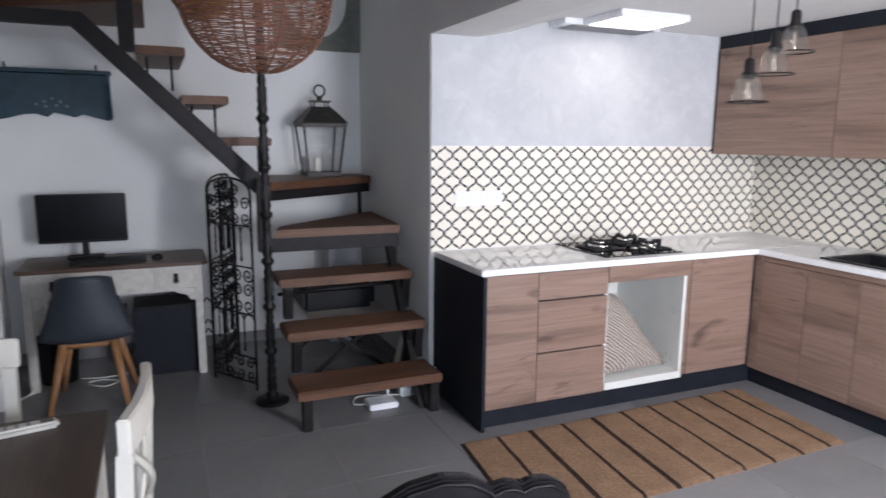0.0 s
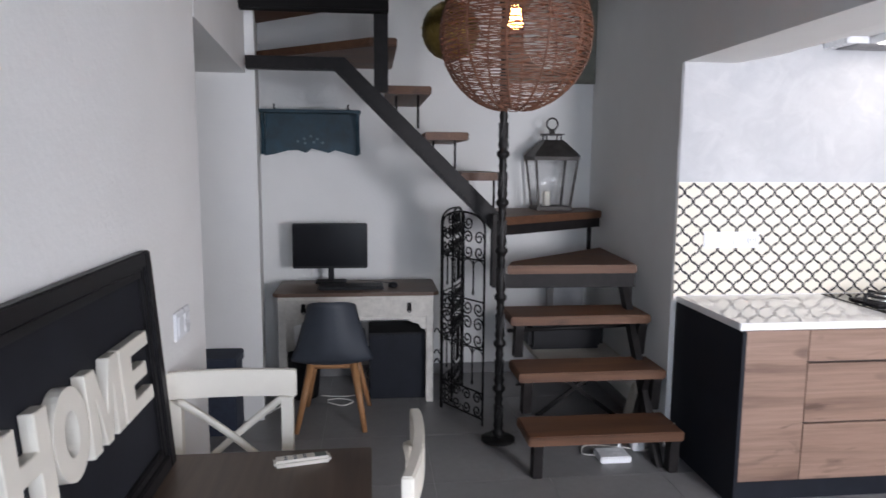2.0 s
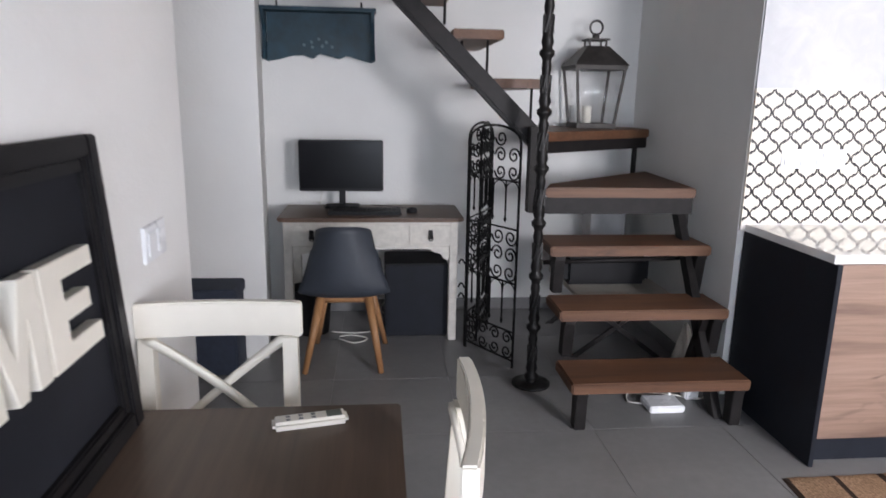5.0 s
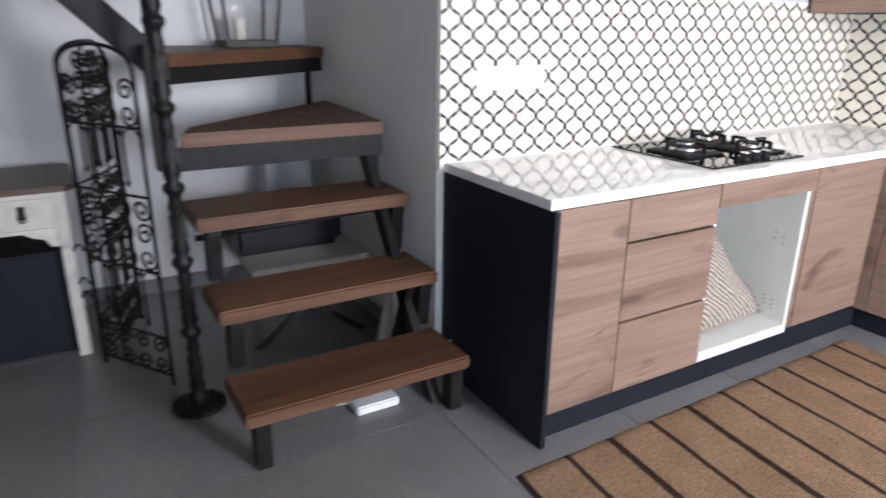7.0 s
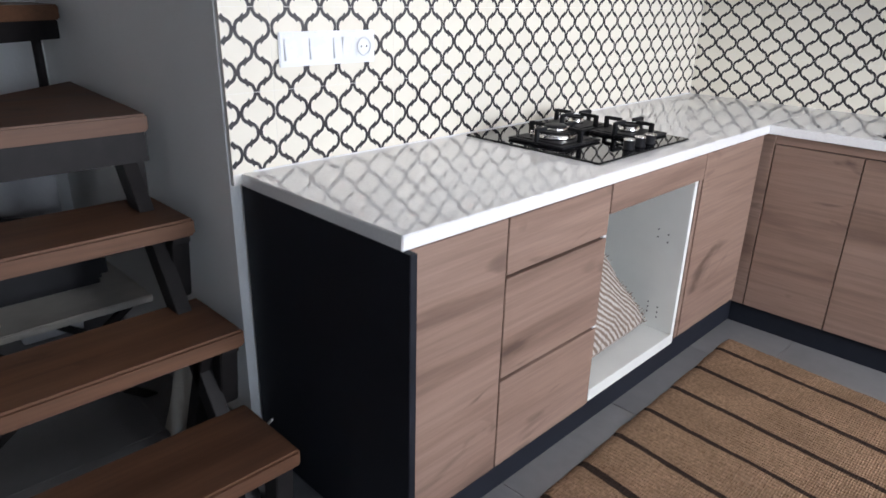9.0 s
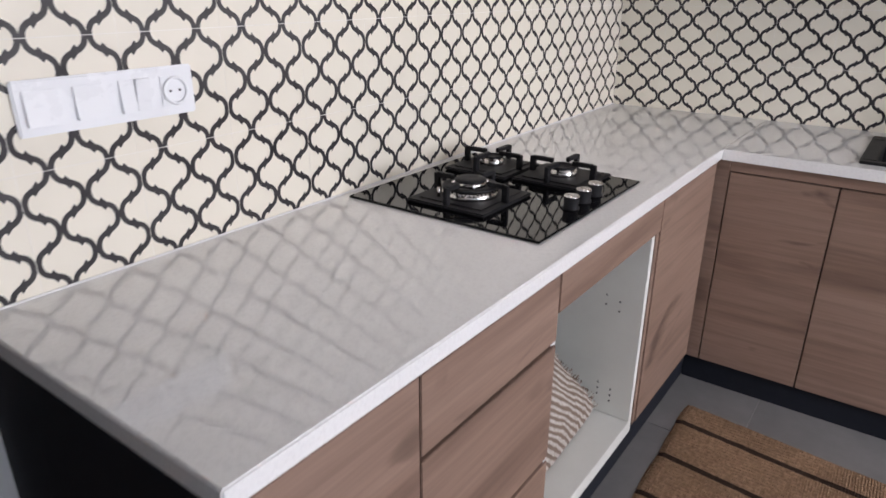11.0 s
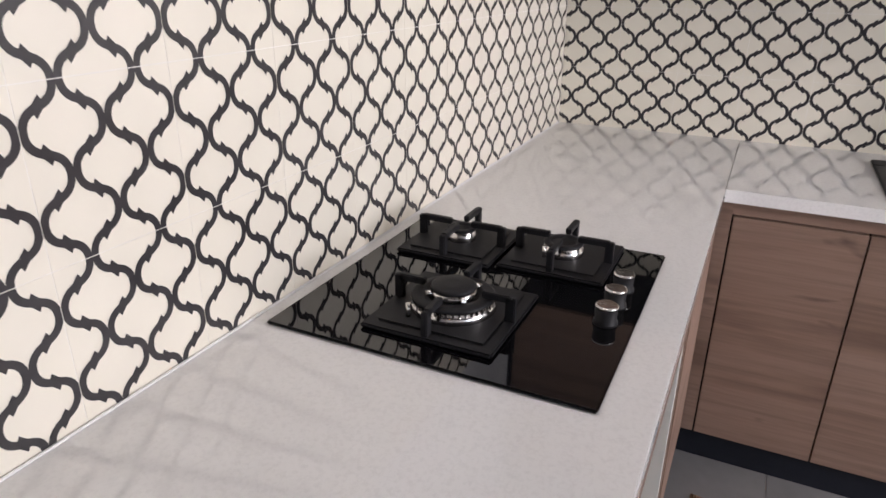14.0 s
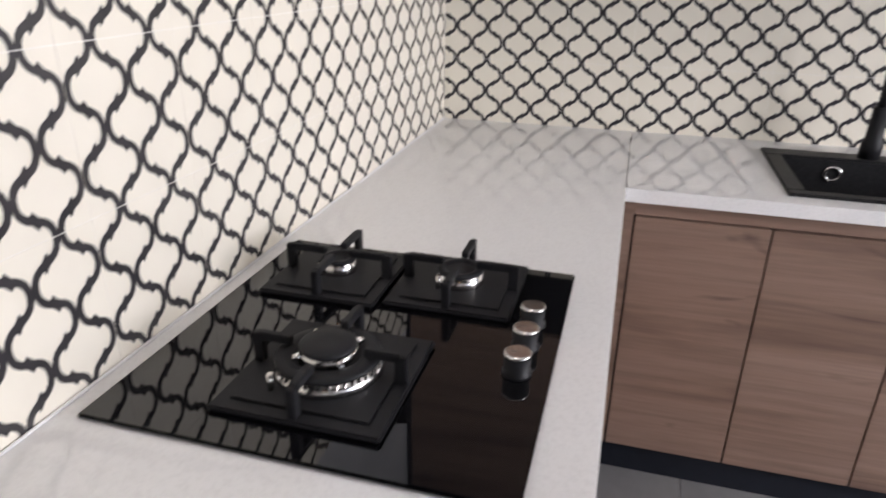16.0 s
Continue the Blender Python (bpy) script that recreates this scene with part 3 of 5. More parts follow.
def burner(x, y, r, wx, wy):
    s = Geo()
    x0, x1, y0, y1 = x - wx, x + wx, y - wy, y + wy
    s.box(x0, x1, y0, y1, HZ + 0.001, HZ + 0.009, 0.003)
    s.prism([(x0 + 0.02, y0 + 0.02), (x1 - 0.02, y0 + 0.02), (x1 - 0.02, y1 - 0.02), (x0 + 0.02, y1 - 0.02)], 2, HZ + 0.009, HZ + 0.012, 0.002)
    for dx, dy in ((1, 0), (-1, 0), (0, 1), (0, -1)):
        w = wx if dx else wy
        px, py = x + dx * (w - 0.012), y + dy * (w - 0.012)
        ix, iy = x + dx * r * 0.72, y + dy * r * 0.72
        t = 0.0055
        if dx:
            s.box(px - 0.008, px + 0.008, py - t, py + t, HZ + 0.008, HZ + 0.05, 0.0015)
            s.box(min(px, ix), max(px, ix), py - t, py + t, HZ + 0.04, HZ + 0.052, 0.0015)
        else:
            s.box(px - t, px + t, py - 0.008, py + 0.008, HZ + 0.008, HZ + 0.05, 0.0015)
            s.box(px - t, px + t, min(py, iy), max(py, iy), HZ + 0.04, HZ + 0.052, 0.0015)
    part("pan_support", s, HOB_IRON, hob)
    s = Geo().lathe([(r * 0.97, HZ + 0.011), (r, HZ + 0.014), (r, HZ + 0.024), (r * 0.96, HZ + 0.026), (r * 0.93, HZ + 0.031), (r * 0.9, HZ + 0.032)], x, y, 36)
    if r > 0.045:
        for k in range(44):
            a = k * math.tau / 44
            s.box(x + r * 0.965 * math.cos(a) - 0.0015, x + r * 0.965 * math.cos(a) + 0.0015, y + r * 0.965 * math.sin(a) - 0.0015, y + r * 0.965 * math.sin(a) + 0.0015, HZ + 0.025, HZ + 0.0315, 0)
    part("burner_ring", s, CHROME, hob, "bright metal burner ring")
    s = Geo().lathe([(r * 0.97, HZ + 0.0322), (r * 0.98, HZ + 0.035), (r * 0.93, HZ + 0.0375), (r * 0.66, HZ + 0.038), (r * 0.6, HZ + 0.034)], x, y, 36)
    part("burner_cap", s, HOB_IRON, hob)
    if r > 0.045:
        s = Geo().lathe([(r * 0.52, HZ + 0.0345), (r * 0.55, HZ + 0.038), (r * 0.53, HZ + 0.0445), (r * 0.48, HZ + 0.046)], x, y, 28)
        for k in range(4):
            a = k * math.tau / 4 + 0.78
            s.tube([(x + r * 0.5 * math.cos(a), y + r * 0.5 * math.sin(a), HZ + 0.041), (x + r * 0.68 * math.cos(a), y + r * 0.68 * math.sin(a), HZ + 0.043)], [0.007, 0.004], 6)
        part("inner_ring", s, CHROME, hob, "bright metal inner crown")
        s = Geo().lathe([(r * 0.53, HZ + 0.0462), (r * 0.53, HZ + 0.05), (r * 0.47, HZ + 0.053), (r * 0.2, HZ + 0.0535)], x, y, 28)
        part("burner_cap", s, HOB_IRON, hob)
    part("igniter", Geo().tube([(x - r * 0.9, y + r * 0.7, HZ + 0.01), (x - r * 0.9, y + r * 0.7, HZ + 0.035)], 0.004, 8), CHROME, hob)


burner(2.735, 3.452, 0.07, 0.11, 0.11)
burner(3.012, 3.562, 0.03, 0.098, 0.098)
burner(3.03, 3.355, 0.039, 0.098, 0.1)
for kx in (2.812, 2.878, 2.944):
    s = Geo().lathe([(0.02, HZ), (0.02, HZ + 0.004), (0.017, HZ + 0.006), (0.0185, HZ + 0.028)], kx, 3.222, 24)
    k = part("knob", s, BLACK_PLASTIC, hob)
    s = Geo().lathe([(0.0186, HZ + 0.0282), (0.0186, HZ + 0.0315), (0.016, HZ + 0.033)], kx, 3.222, 24)
    s.box(kx - 0.001, kx + 0.001, 3.222, 3.234, HZ + 0.033, HZ + 0.0336, 0)
    part("knob_cap", s, CHROME, k, "brushed metal knob cap")

# sockets
sock = thing("socket_panel", 2.046, YK - 0.012, 1.177, "white four-gang panel with three switches and a socket", "socket")
g = Geo().box(1.888, 2.204, YK - 0.014, YK - 0.0055, 1.133, 1.221, 0.003)
part("surround", g, WHITE_PLASTIC, sock)
for i in range(4):
    x = 1.888 + 0.0415 + i * 0.0777
    if i < 3:
        g = Geo().prism([(YK - 0.0145, 1.149), (YK - 0.023, 1.149), (YK - 0.017, 1.205), (YK - 0.0145, 1.205)], 0, x - 0.028, x + (0.028 if i != 2 else -0.001), 0.001)
        if i == 2:
            g.prism([(YK - 0.0145, 1.149), (YK - 0.017, 1.149), (YK - 0.023, 1.205), (YK - 0.0145, 1.205)], 0, x + 0.001, x + 0.028, 0.001)
        part("switch_rocker", g, WHITE_PLASTIC, sock)
    else:
        g = Geo()
        g.box(x - 0.028, x + 0.028, YK - 0.0165, YK - 0.0145, 1.149, 1.205, 0.001)
        pts = [(x + 0.023 * math.cos(a * math.tau / 28), YK - 0.0185, 1.177 + 0.023 * math.sin(a * math.tau / 28)) for a in range(28)]
        g.tube(pts, 0.003, 6, closed=True)
        part("socket_ring", g, WHITE_PLASTIC, sock)
        g = Geo()
        for dx in (-0.0095, 0.0095):
            g.tube([(x + dx, YK - 0.0172, 1.177), (x + dx, YK - 0.0166, 1.177)], 0.0025, 8)
        part("socket_hole", g, IRON, sock)

# upper cabinets
up = thing("wall_cabinets", 4.08, 2.2, 1.44, "oak-veneer wall cabinets with a black filler up to the ceiling", "kitchen cabinet")
UX = 3.872
part("carcass", Geo().box(UX + 0.02, XK, 0.6, YK - 0.002, 1.442, 2.235, 0.001), BLACK, up)
part("filler", Geo().box(UX + 0.002, UX + 0.019, 0.6, YK - 0.003, 2.152, 2.233, 0.001), BLACK, up, "black filler strip")
part("edge", Geo().box(UX - 0.002, UX + 0.019, YK - 0.016, YK - 0.003, 1.442, 2.15, 0.001), BLACK, up)
y = YK - 0.018
for w in (0.9, 0.9, 0.9):
    for z0, z1 in ((1.442, 2.15),):
        part("door", Geo().box(UX, UX + 0.019, y - w + 0.003, y, z0, z1, 0.0015), OAK_Y, up)
    y -= w

# ceiling extractor
hood = thing("ceiling_extractor", 3.0, 3.5, 2.19, "white ceiling extractor with lit diffuser and grey slatted grille", "extractor")
part("housing", Geo().box(2.62, 3.1, 3.2, 3.56, 2.198, 2.2345, 0.004), WHITE_PLASTIC, hood)
part("frame_strip", Geo().box(2.5, 3.2, 3.562, 3.742, 2.2, 2.2345, 0.004), WHITE_PLASTIC, hood)
part("diffuser", Geo().box(2.65, 3.07, 3.22, 3.54, 2.192, 2.1975, 0.001), glow("lit_diffuser", (1.0, 0.97, 0.92), 1.2), hood, "glowing white light diffuser")
g = Geo()
for i in range(9):
    g.box(2.56, 3.14, 3.56 + i * 0.019, 3.57 + i * 0.019, 2.192, 2.1995, 0.001)
part("grille", g, plain("grey_grille", (0.3, 0.3, 0.31), 0.4, 0.5), hood)

# pendant cluster


def pendant(x, y, zb, first=None):
    if first:
        return copy_thing(first, pose(x, y, zb))
    root = thing("pendant_lamp", x, y, zb, "clear glass bell pendant with a filament bulb, switched off", "lamp", "kitchen pendants")
    part("cord", Geo().tube([(x, y, zb + 0.17), (x, y, 2.3)], 0.003, 6), BLACK_PLASTIC, root)
    s = Geo().lathe([(0.012, zb + 0.185), (0.02, zb + 0.175), (0.022, zb + 0.13), (0.03, zb + 0.125), (0.03, zb + 0.115), (0.018, zb + 0.1)], x, y, 18)
    part("lamp_holder", s, IRON, root)
    s = Geo().lathe([(0.03, zb + 0.118), (0.045, zb + 0.1), (0.056, zb + 0.06), (0.064, zb + 0.02), (0.082, zb + 0.012), (0.08, zb + 0.01), (0.062, zb + 0.017), (0.054, zb + 0.06), (0.043, zb + 0.098), (0.028, zb + 0.115)], x, y, 28, cap=False)
    sh = part("shade", s, SMOKE, root)
    sh.visible_shadow = False
    part("shade_rim", Geo().tube([(x + 0.081 * math.cos(a * math.tau / 32), y + 0.081 * math.sin(a * math.tau / 32), zb + 0.011) for a in range(32)], 0.003, 6, closed=True), IRON, root)
    s = Geo().lathe([(0.012, zb + 0.1), (0.02, zb + 0.075), (0.026, zb + 0.03), (0.02, zb + 0.005), (0.004, zb - 0.005)], x, y, 18)
    bl = part("bulb", s, SMOKE, root)
    bl.visible_shadow = False
    part("filament", Geo().tube([(x, y, zb + 0.09), (x, y, zb + 0.025)], 0.006, 6), BULB_OFF, root)
    return root


p0 = pendant(2.49, 2.2, 1.68)
pendant(2.665, 2.235, 1.8, p0)
pendant(2.80, 2.26, 1.9, p0)

# rug
rug = thing("jute_rug", 1.6, 3.01, 0, "tan woven jute runner with dark brown stripes", "rug")
turn_about(rug, rz=1.3)
RL, RW = 1.93, 0.785
nx, nyy = 193, 38
g = Geo()
gv = []
for i in range(nx + 1):
    row = []
    for j in range(nyy + 1):
        px, py = i * RL / nx, -j * RW / nyy
        wob = 0.006 * noise.noise(Vector((px * 4, py * 5, 0)))
        ridge = 0.016 * math.exp(-((px - 1.16 + 0.1 * (py + 0.3)) / 0.05) ** 2) * (0.5 + 0.5 * noise.noise(Vector((py * 4, 3, 1))))
        dark = abs(((px + 0.005) % 0.2) - 0.0) < 0.021 or ((px + 0.005) % 0.2) > 0.1985
        h = 0.009 + max(0, wob) + max(0, ridge) - (0.002 if dark else 0) + 0.0022 * noise.noise(Vector((px * 45, py * 70, 0)))
        ex = 0.004 * noise.noise(Vector((py * 30, 7, i))) if i in (0, nx) else 0
        ey = 0.008 * noise.noise(Vector((px * 9, 5, 0))) if j in (0, nyy) else 0
        row.append(g.bm.verts.new((rug.location.x + px + ex + 0.12 * py, rug.location.y + py + ey, h if 0 < i < nx and 0 < j < nyy else 0.001)))
    gv.append(row)
for i in range(nx):
    for j in range(nyy):
        f = g.bm.faces.new((gv[i][j], gv[i + 1][j], gv[i + 1][j + 1], gv[i][j + 1]))
        f.material_index = 1 if (((i + 0.5) * RL / nx + 0.005) % 0.2) < 0.021 else 0
        f.smooth = True
bmesh.ops.recalc_face_normals(g.bm, faces=g.bm.faces)
part("weave", g, [JUTE, JUTE_DARK], rug)

# cushion in the niche
cush = thing("woven_cushion", 2.72, 3.4, 0.15, "brown and cream striped woven cushion with frayed fringe", "cushion")
g = Geo()


BL, BR, TR_, TL = Vector((2.6, 3.19, 0.17)), Vector((3.085, 3.22, 0.17)), Vector((2.8, 3.38, 0.6)), Vector((2.6, 3.36, 0.64))
FACE = (BR - BL).cross(TL - BL).normalized()


def lean(u, v, s):
    """The cushion's bulged face over its four leaning corners."""
    p = (BL * (1 - u) + BR * u) * (1 - v) + (TL * (1 - u) + TR_ * u) * v
    b = 0.05 * (max(0, 1 - (2 * u - 1) ** 4) * max(0, 1 - (2 * v - 1) ** 4)) ** 0.5
    return p + FACE * (s * b + 0.012 * noise.noise(p * 9))


g.sheet(lambda u, v: lean(u, v, 1), 22, 22)
g.sheet(lambda u, v: lean(u, v, -1), 22, 22)
part("cover", g, STRIPED, cush)
g = Geo()
for i in range(90):
    v = i / 90 + random.uniform(-0.004, 0.004)
    p = lean(1, v, 1)
    g.tube([p, p + Vector((random.uniform(0.012, 0.026), random.uniform(-0.012, 0.004), random.uniform(-0.004, 0.014)))], 0.0018, 4)
tagged(part("fringe", g, STRIPED, cush), kind="stuff")

# ---- stairs ----
stair = thing("staircase", 1.2, 4.2, 0, "open steel staircase with thick dark wooden treads and winders", "staircase")
SX_L, SX_R = 0.862, 1.668
TR = ((0.24, 3.39, 3.67), (0.487, 3.63, 3.9), (0.738, 3.855, 4.15))
for i, (z, y0, y1) in enumerate(TR):
    part("tread", Geo().box(SX_L, SX_R, y0, y1, z - 0.05, z, 0.007), TREAD, stair)
    for x in (SX_L + 0.035, SX_R - 0.055):
        g = Geo()
        zl = 0 if i == 0 else TR[i - 1][0]
        yb = y0 + 0.035
        g.prism([(yb, z - 0.052), (yb + 0.07, z - 0.052), (yb + 0.07 + (0.02 if i else 0), zl + 0.002), (yb + (0.03 if i else 0.01), zl + 0.002)], 0, x, x + 0.05, 0.003)
        g.box(x, x + 0.05, y0 + 0.03, y1 - 0.02, z - 0.075, z - 0.0515, 0.002)
        part("bracket", g, IRON, stair)
for x in (SX_R - 0.07,):
    g = Geo()
    g.prism([(3.5, 0.001), (3.58, 0.001), (4.2, 0.93), (4.12, 0.93)], 0, x - 0.02, x + 0.02, 0.002)
    g.prism([(3.86, 0.001), (3.92, 0.001), (3.74, 0.42), (3.7, 0.42)], 0, x - 0.02, x + 0.02, 0.002)
    part("stringer", g, IRON, stair)
part("brace", Geo().tube([(SX_L + 0.03, 4.1, 0.6), (SX_R - 0.05, 4.1, 0.62)], 0.012, 8), IRON, stair)
# winders round the corner
W4 = [(0.875, 4.06), (1.655, 4.05), (1.715, 4.87), (0.93, 4.22)]
part("tread", Geo().prism(W4, 2, 0.945, 0.995, 0.006), TREAD, stair)
part("apron", Geo().prism([(0.83, 4.075), (1.65, 4.065), (1.65, 4.085), (0.83, 4.095)], 2, 0.86, 0.944, 0.002), IRON, stair)
part("post", Geo().box(1.6, 1.645, 4.09, 4.135, 0.738, 0.859, 0.002), IRON, stair)
part("tread", Geo().prism([(0.9, 4.3), (1.715, 4.86), (1.715, 5.165), (0.98, 5.165), (0.86, 4.4)], 2, 1.205, 1.255, 0.006), TREAD, stair)
part("apron", Geo().prism([(0.87, 4.31), (1.712, 4.885), (1.7, 4.9), (0.86, 4.33)], 2, 1.14, 1.204, 0.002), IRON, stair)
part("post", Geo().tube([(1.62, 4.84, 0.98), (1.62, 4.84, 1.15)], 0.016, 8), IRON, stair)
# upper flight along the back wall
for x0, x1, z in ((0.63, 0.915, 1.526), (0.415, 0.675, 1.763), (0.19, 0.452, 2.025)):
    part("tread", Geo().box(x0, x1, 4.27, 5.165, z - 0.048, z, 0.006), TREAD_Y, stair)
    part("rod", Geo().tube([(x1 - 0.075, 4.33, z - 0.24), (x1 - 0.075, 4.33, z - 0.046)], 0.007, 8), IRON, stair)
    part("rod", Geo().tube([(x0 + 0.06, 4.4, z - 0.16), (x0 + 0.06, 4.4, z - 0.046)], 0.007, 8), IRON, stair)
part("tread", Geo().prism([(0.25, 4.23), (0.25, 5.165), (-0.655, 5.165), (-0.635, 4.82), (0.1, 4.23)], 2, 2.235, 2.285, 0.006), TREAD, stair)
part("tread", Geo().prism([(0.12, 4.215), (-0.6, 4.215), (-0.635, 4.85)], 2, 2.46, 2.51, 0.006), TREAD, stair)
g = Geo().prism([(0.85, 1.15), (0.85, 1.29), (-0.045, 2.165), (-0.59, 2.165), (-0.59, 2.095), (-0.105, 2.095)], 1, 4.195, 4.262, 0.003)
part("stringer", g, IRON, stair)
g = Geo().prism([(0.825, 1.2), (0.82, 1.212), (-0.06, 2.075), (-0.08, 2.08)], 1, 4.185, 4.1945, 0.001)
part("stringer_lip", g, IRON, stair)
part("post", Geo().box(0.118, 0.198, 4.192, 4.27, 1.98, 2.75, 0.004), IRON, stair)
part("post", Geo().box(0.795, 0.86, 4.1, 4.17, 0.86, 1.29, 0.003), IRON, stair)

# turned cast-iron newel
pole = thing("newel_pole", 0.815, 3.935, 0, "ornate turned cast-iron pole with a round base plate", "pole")
px, py = 0.815, 3.935
prof = [(0.098, 0.0), (0.098, 0.012), (0.03, 0.018)]
z = 0.02
while z < 2.44:
    prof += [(0.024, z), (0.036, z + 0.015), (0.036, z + 0.03), (0.022, z + 0.045), (0.03, z + 0.07), (0.024, z + 0.1), (0.02, z + 0.2), (0.025, z + 0.225), (0.02, z + 0.25)]
    z += 0.265
part("shaft", Geo().lathe(prof, px, py, 14), CAST, pole)
g = Geo()
z = 0.02
while z < 2.2:
    for k in range(8):
        a = k * math.tau / 8
        g.tube([(px + 0.025 * math.cos(a), py + 0.025 * math.sin(a), z + 0.11), (px + 0.024 * math.cos(a + 0.7), py + 0.024 * math.sin(a + 0.7), z + 0.19)], 0.0045, 4)
    z += 0.265
tagged(part("fluting", g, CAST, pole), kind="stuff")

# ---- wrought iron folding screen ----
screen = thing("iron_screen", 0.6, 4.45, 0, "black wrought-iron folding screen with scrollwork", "screen")


def scroll(cx, cz, r, flip, n=17, up=1):
    """One volute that starts at its outer rim and curls inwards."""
    out = []
    for i in range(n):
        a = i / (n - 1) * 1.45 * math.tau
        rr = r * (1 - 0.78 * i / (n - 1))
        out.append((cx + flip * rr * math.cos(a), cz + up * rr * math.sin(a)))
    return out


def leaf_panel(ax, ay, bx, by, h):
    w = math.hypot(bx - ax, by - ay)
    ux, uy = (bx - ax) / w, (by - ay) / w
    g = Geo()
    c = w / 4

    def bar(pts, r=0.005, sides=5):
        g.tube([(ax + ux * s, ay + uy * s, z) for s, z in pts], r, sides)

    bar([(0, 0.0), (0, h - 0.09)], 0.007)
    bar([(w, 0.0), (w, h - 0.09)], 0.007)
    bar([(w * (0.5 - 0.5 * math.cos(math.pi * i / 14)), h - 0.09 + 0.09 * math.sin(math.pi * i / 14) ** 0.8) for i in range(15)], 0.007)
    for z in (0.04, 0.2, 0.47, 0.76, 1.01):
        bar([(0, z), (w, z)], 0.0055)
    # upright bars with round arches above and spear tips below
    for z0, z1 in ((0.2, 0.47), (0.76, 1.01)):
        for k in range(1, 4):
            bar([(c * k, z0 + 0.045), (c * k, z1)])
            bar([(c * k, z0 + 0.03), (c * k, z0 + 0.045), (c * k, z0 + 0.07)], [0.002, 0.009, 0.003], 6)
        for k in range(4):
            bar(arc(c * (k + 0.5), z1 - 0.05, c * 0.48, 0, 180, 8), 0.0035)
    # facing pairs of volutes in each field
    for z0, z1, rows in ((0.04, 0.2, 2), (0.47, 0.76, 3), (1.01, h - 0.02, 3)):
        for q in range(rows):
            zc = z0 + (q + 0.5) * (z1 - z0) / rows
            r = min(c * 0.47, (z1 - z0) / rows * 0.49)
            for k in range(4):
                if z0 > 1 and q == 2 and k in (0, 3):
                    continue
                bar(scroll(c * (k + 0.5), zc, r, 1 if k % 2 else -1, up=1 if q % 2 else -1), 0.0052, 5)
    return part("panel", g, CAST, screen)


leaf_panel(0.545, 4.47, 0.757, 4.14, 1.29)
leaf_panel(0.54, 4.485, 0.735, 4.86, 1.29)
leaf_panel(0.62, 4.56, 0.725, 4.88, 1.29)
for z in (0.3, 0.36, 0.5):
    g = Geo().tube([(0.53 - 0.035 * i / 5, 4.47, z + 0.03 * math.sin(i * 0.6)) for i in range(6)], 0.005, 5)
    part("hook", g, CAST, screen)

# ---- desk corner ----
desk = thing("console_desk", 0, 4.83, 0, "whitewashed carved console desk with dark wooden top", "desk")
DZ, DF, DB = 0.748, 4.56, 5.06
part("desk_top", Geo().prism([(-0.535, DF + 0.03), (-0.5, DF), (0.5, DF), (0.535, DF + 0.03), (0.535, DB), (-0.535, DB)], 2, DZ - 0.024, DZ, 0.006), DESK_TOP, desk, "dark stained wooden top")
g = Geo().box(-0.485, 0.485, DF + 0.03, DB - 0.02, DZ - 0.17, DZ - 0.025, 0.003)
part("apron", g, WHITEWASH, desk)
for lxx in (-0.5, 0.452):
    for ly in (DF + 0.02, DB - 0.07):
        part("leg", Geo().prism([(lxx, ly), (lxx + 0.048, ly), (lxx + 0.048, ly + 0.048), (lxx, ly + 0.048)], 2, 0, DZ - 0.0255, 0.004), WHITEWASH, desk)
# scalloped rail under the drawers
pts = [(-0.45, DZ - 0.17), (0.45, DZ - 0.17), (0.45, DZ - 0.25), (0.42, DZ - 0.248), (0.40, DZ - 0.215), (0.36, DZ - 0.205), (0.33, DZ - 0.185), (-0.33, DZ - 0.185), (-0.36, DZ - 0.205), (-0.40, DZ - 0.215), (-0.42, DZ - 0.248), (-0.45, DZ - 0.25)]
part("scalloped_rail", Geo().prism(pts, 1, DF + 0.024, DF + 0.045, 0.002), WHITEWASH, desk)
for cx, hw in ((-0.34, 0.12), (0.05, 0.12), (0.34, 0.12), (-0.12, 0.06)):
    g = Geo().box(cx - hw, cx + hw, DF + 0.017, DF + 0.0295, DZ - 0.15, DZ - 0.045, 0.003)
    for i in range(int(hw * 2 / 0.016) - 2):
        for s in (1, -1):
            x = cx - hw + 0.02 + i * 0.016
            g.tube([(x, DF + 0.017, DZ - 0.1 - 0.03 * s), (x + 0.016, DF + 0.017, DZ - 0.1 + 0.03 * s)], 0.003, 4)
    d = part("drawer", g, WHITEWASH, desk, "carved whitewashed drawer front")
    if hw > 0.1 and cx != 0.05:
        g = Geo().box(cx - 0.013, cx + 0.013, DF + 0.008, DF + 0.0165, DZ - 0.125, DZ - 0.07, 0.003)
        g.tube([(cx + 0.013 * math.cos(a * math.tau / 12), DF + 0.006, DZ - 0.115 + 0.018 * math.sin(a * math.tau / 12)) for a in range(12)], 0.003, 5, closed=True)
        part("handle", g, IRON, d, "dark iron drop handle")

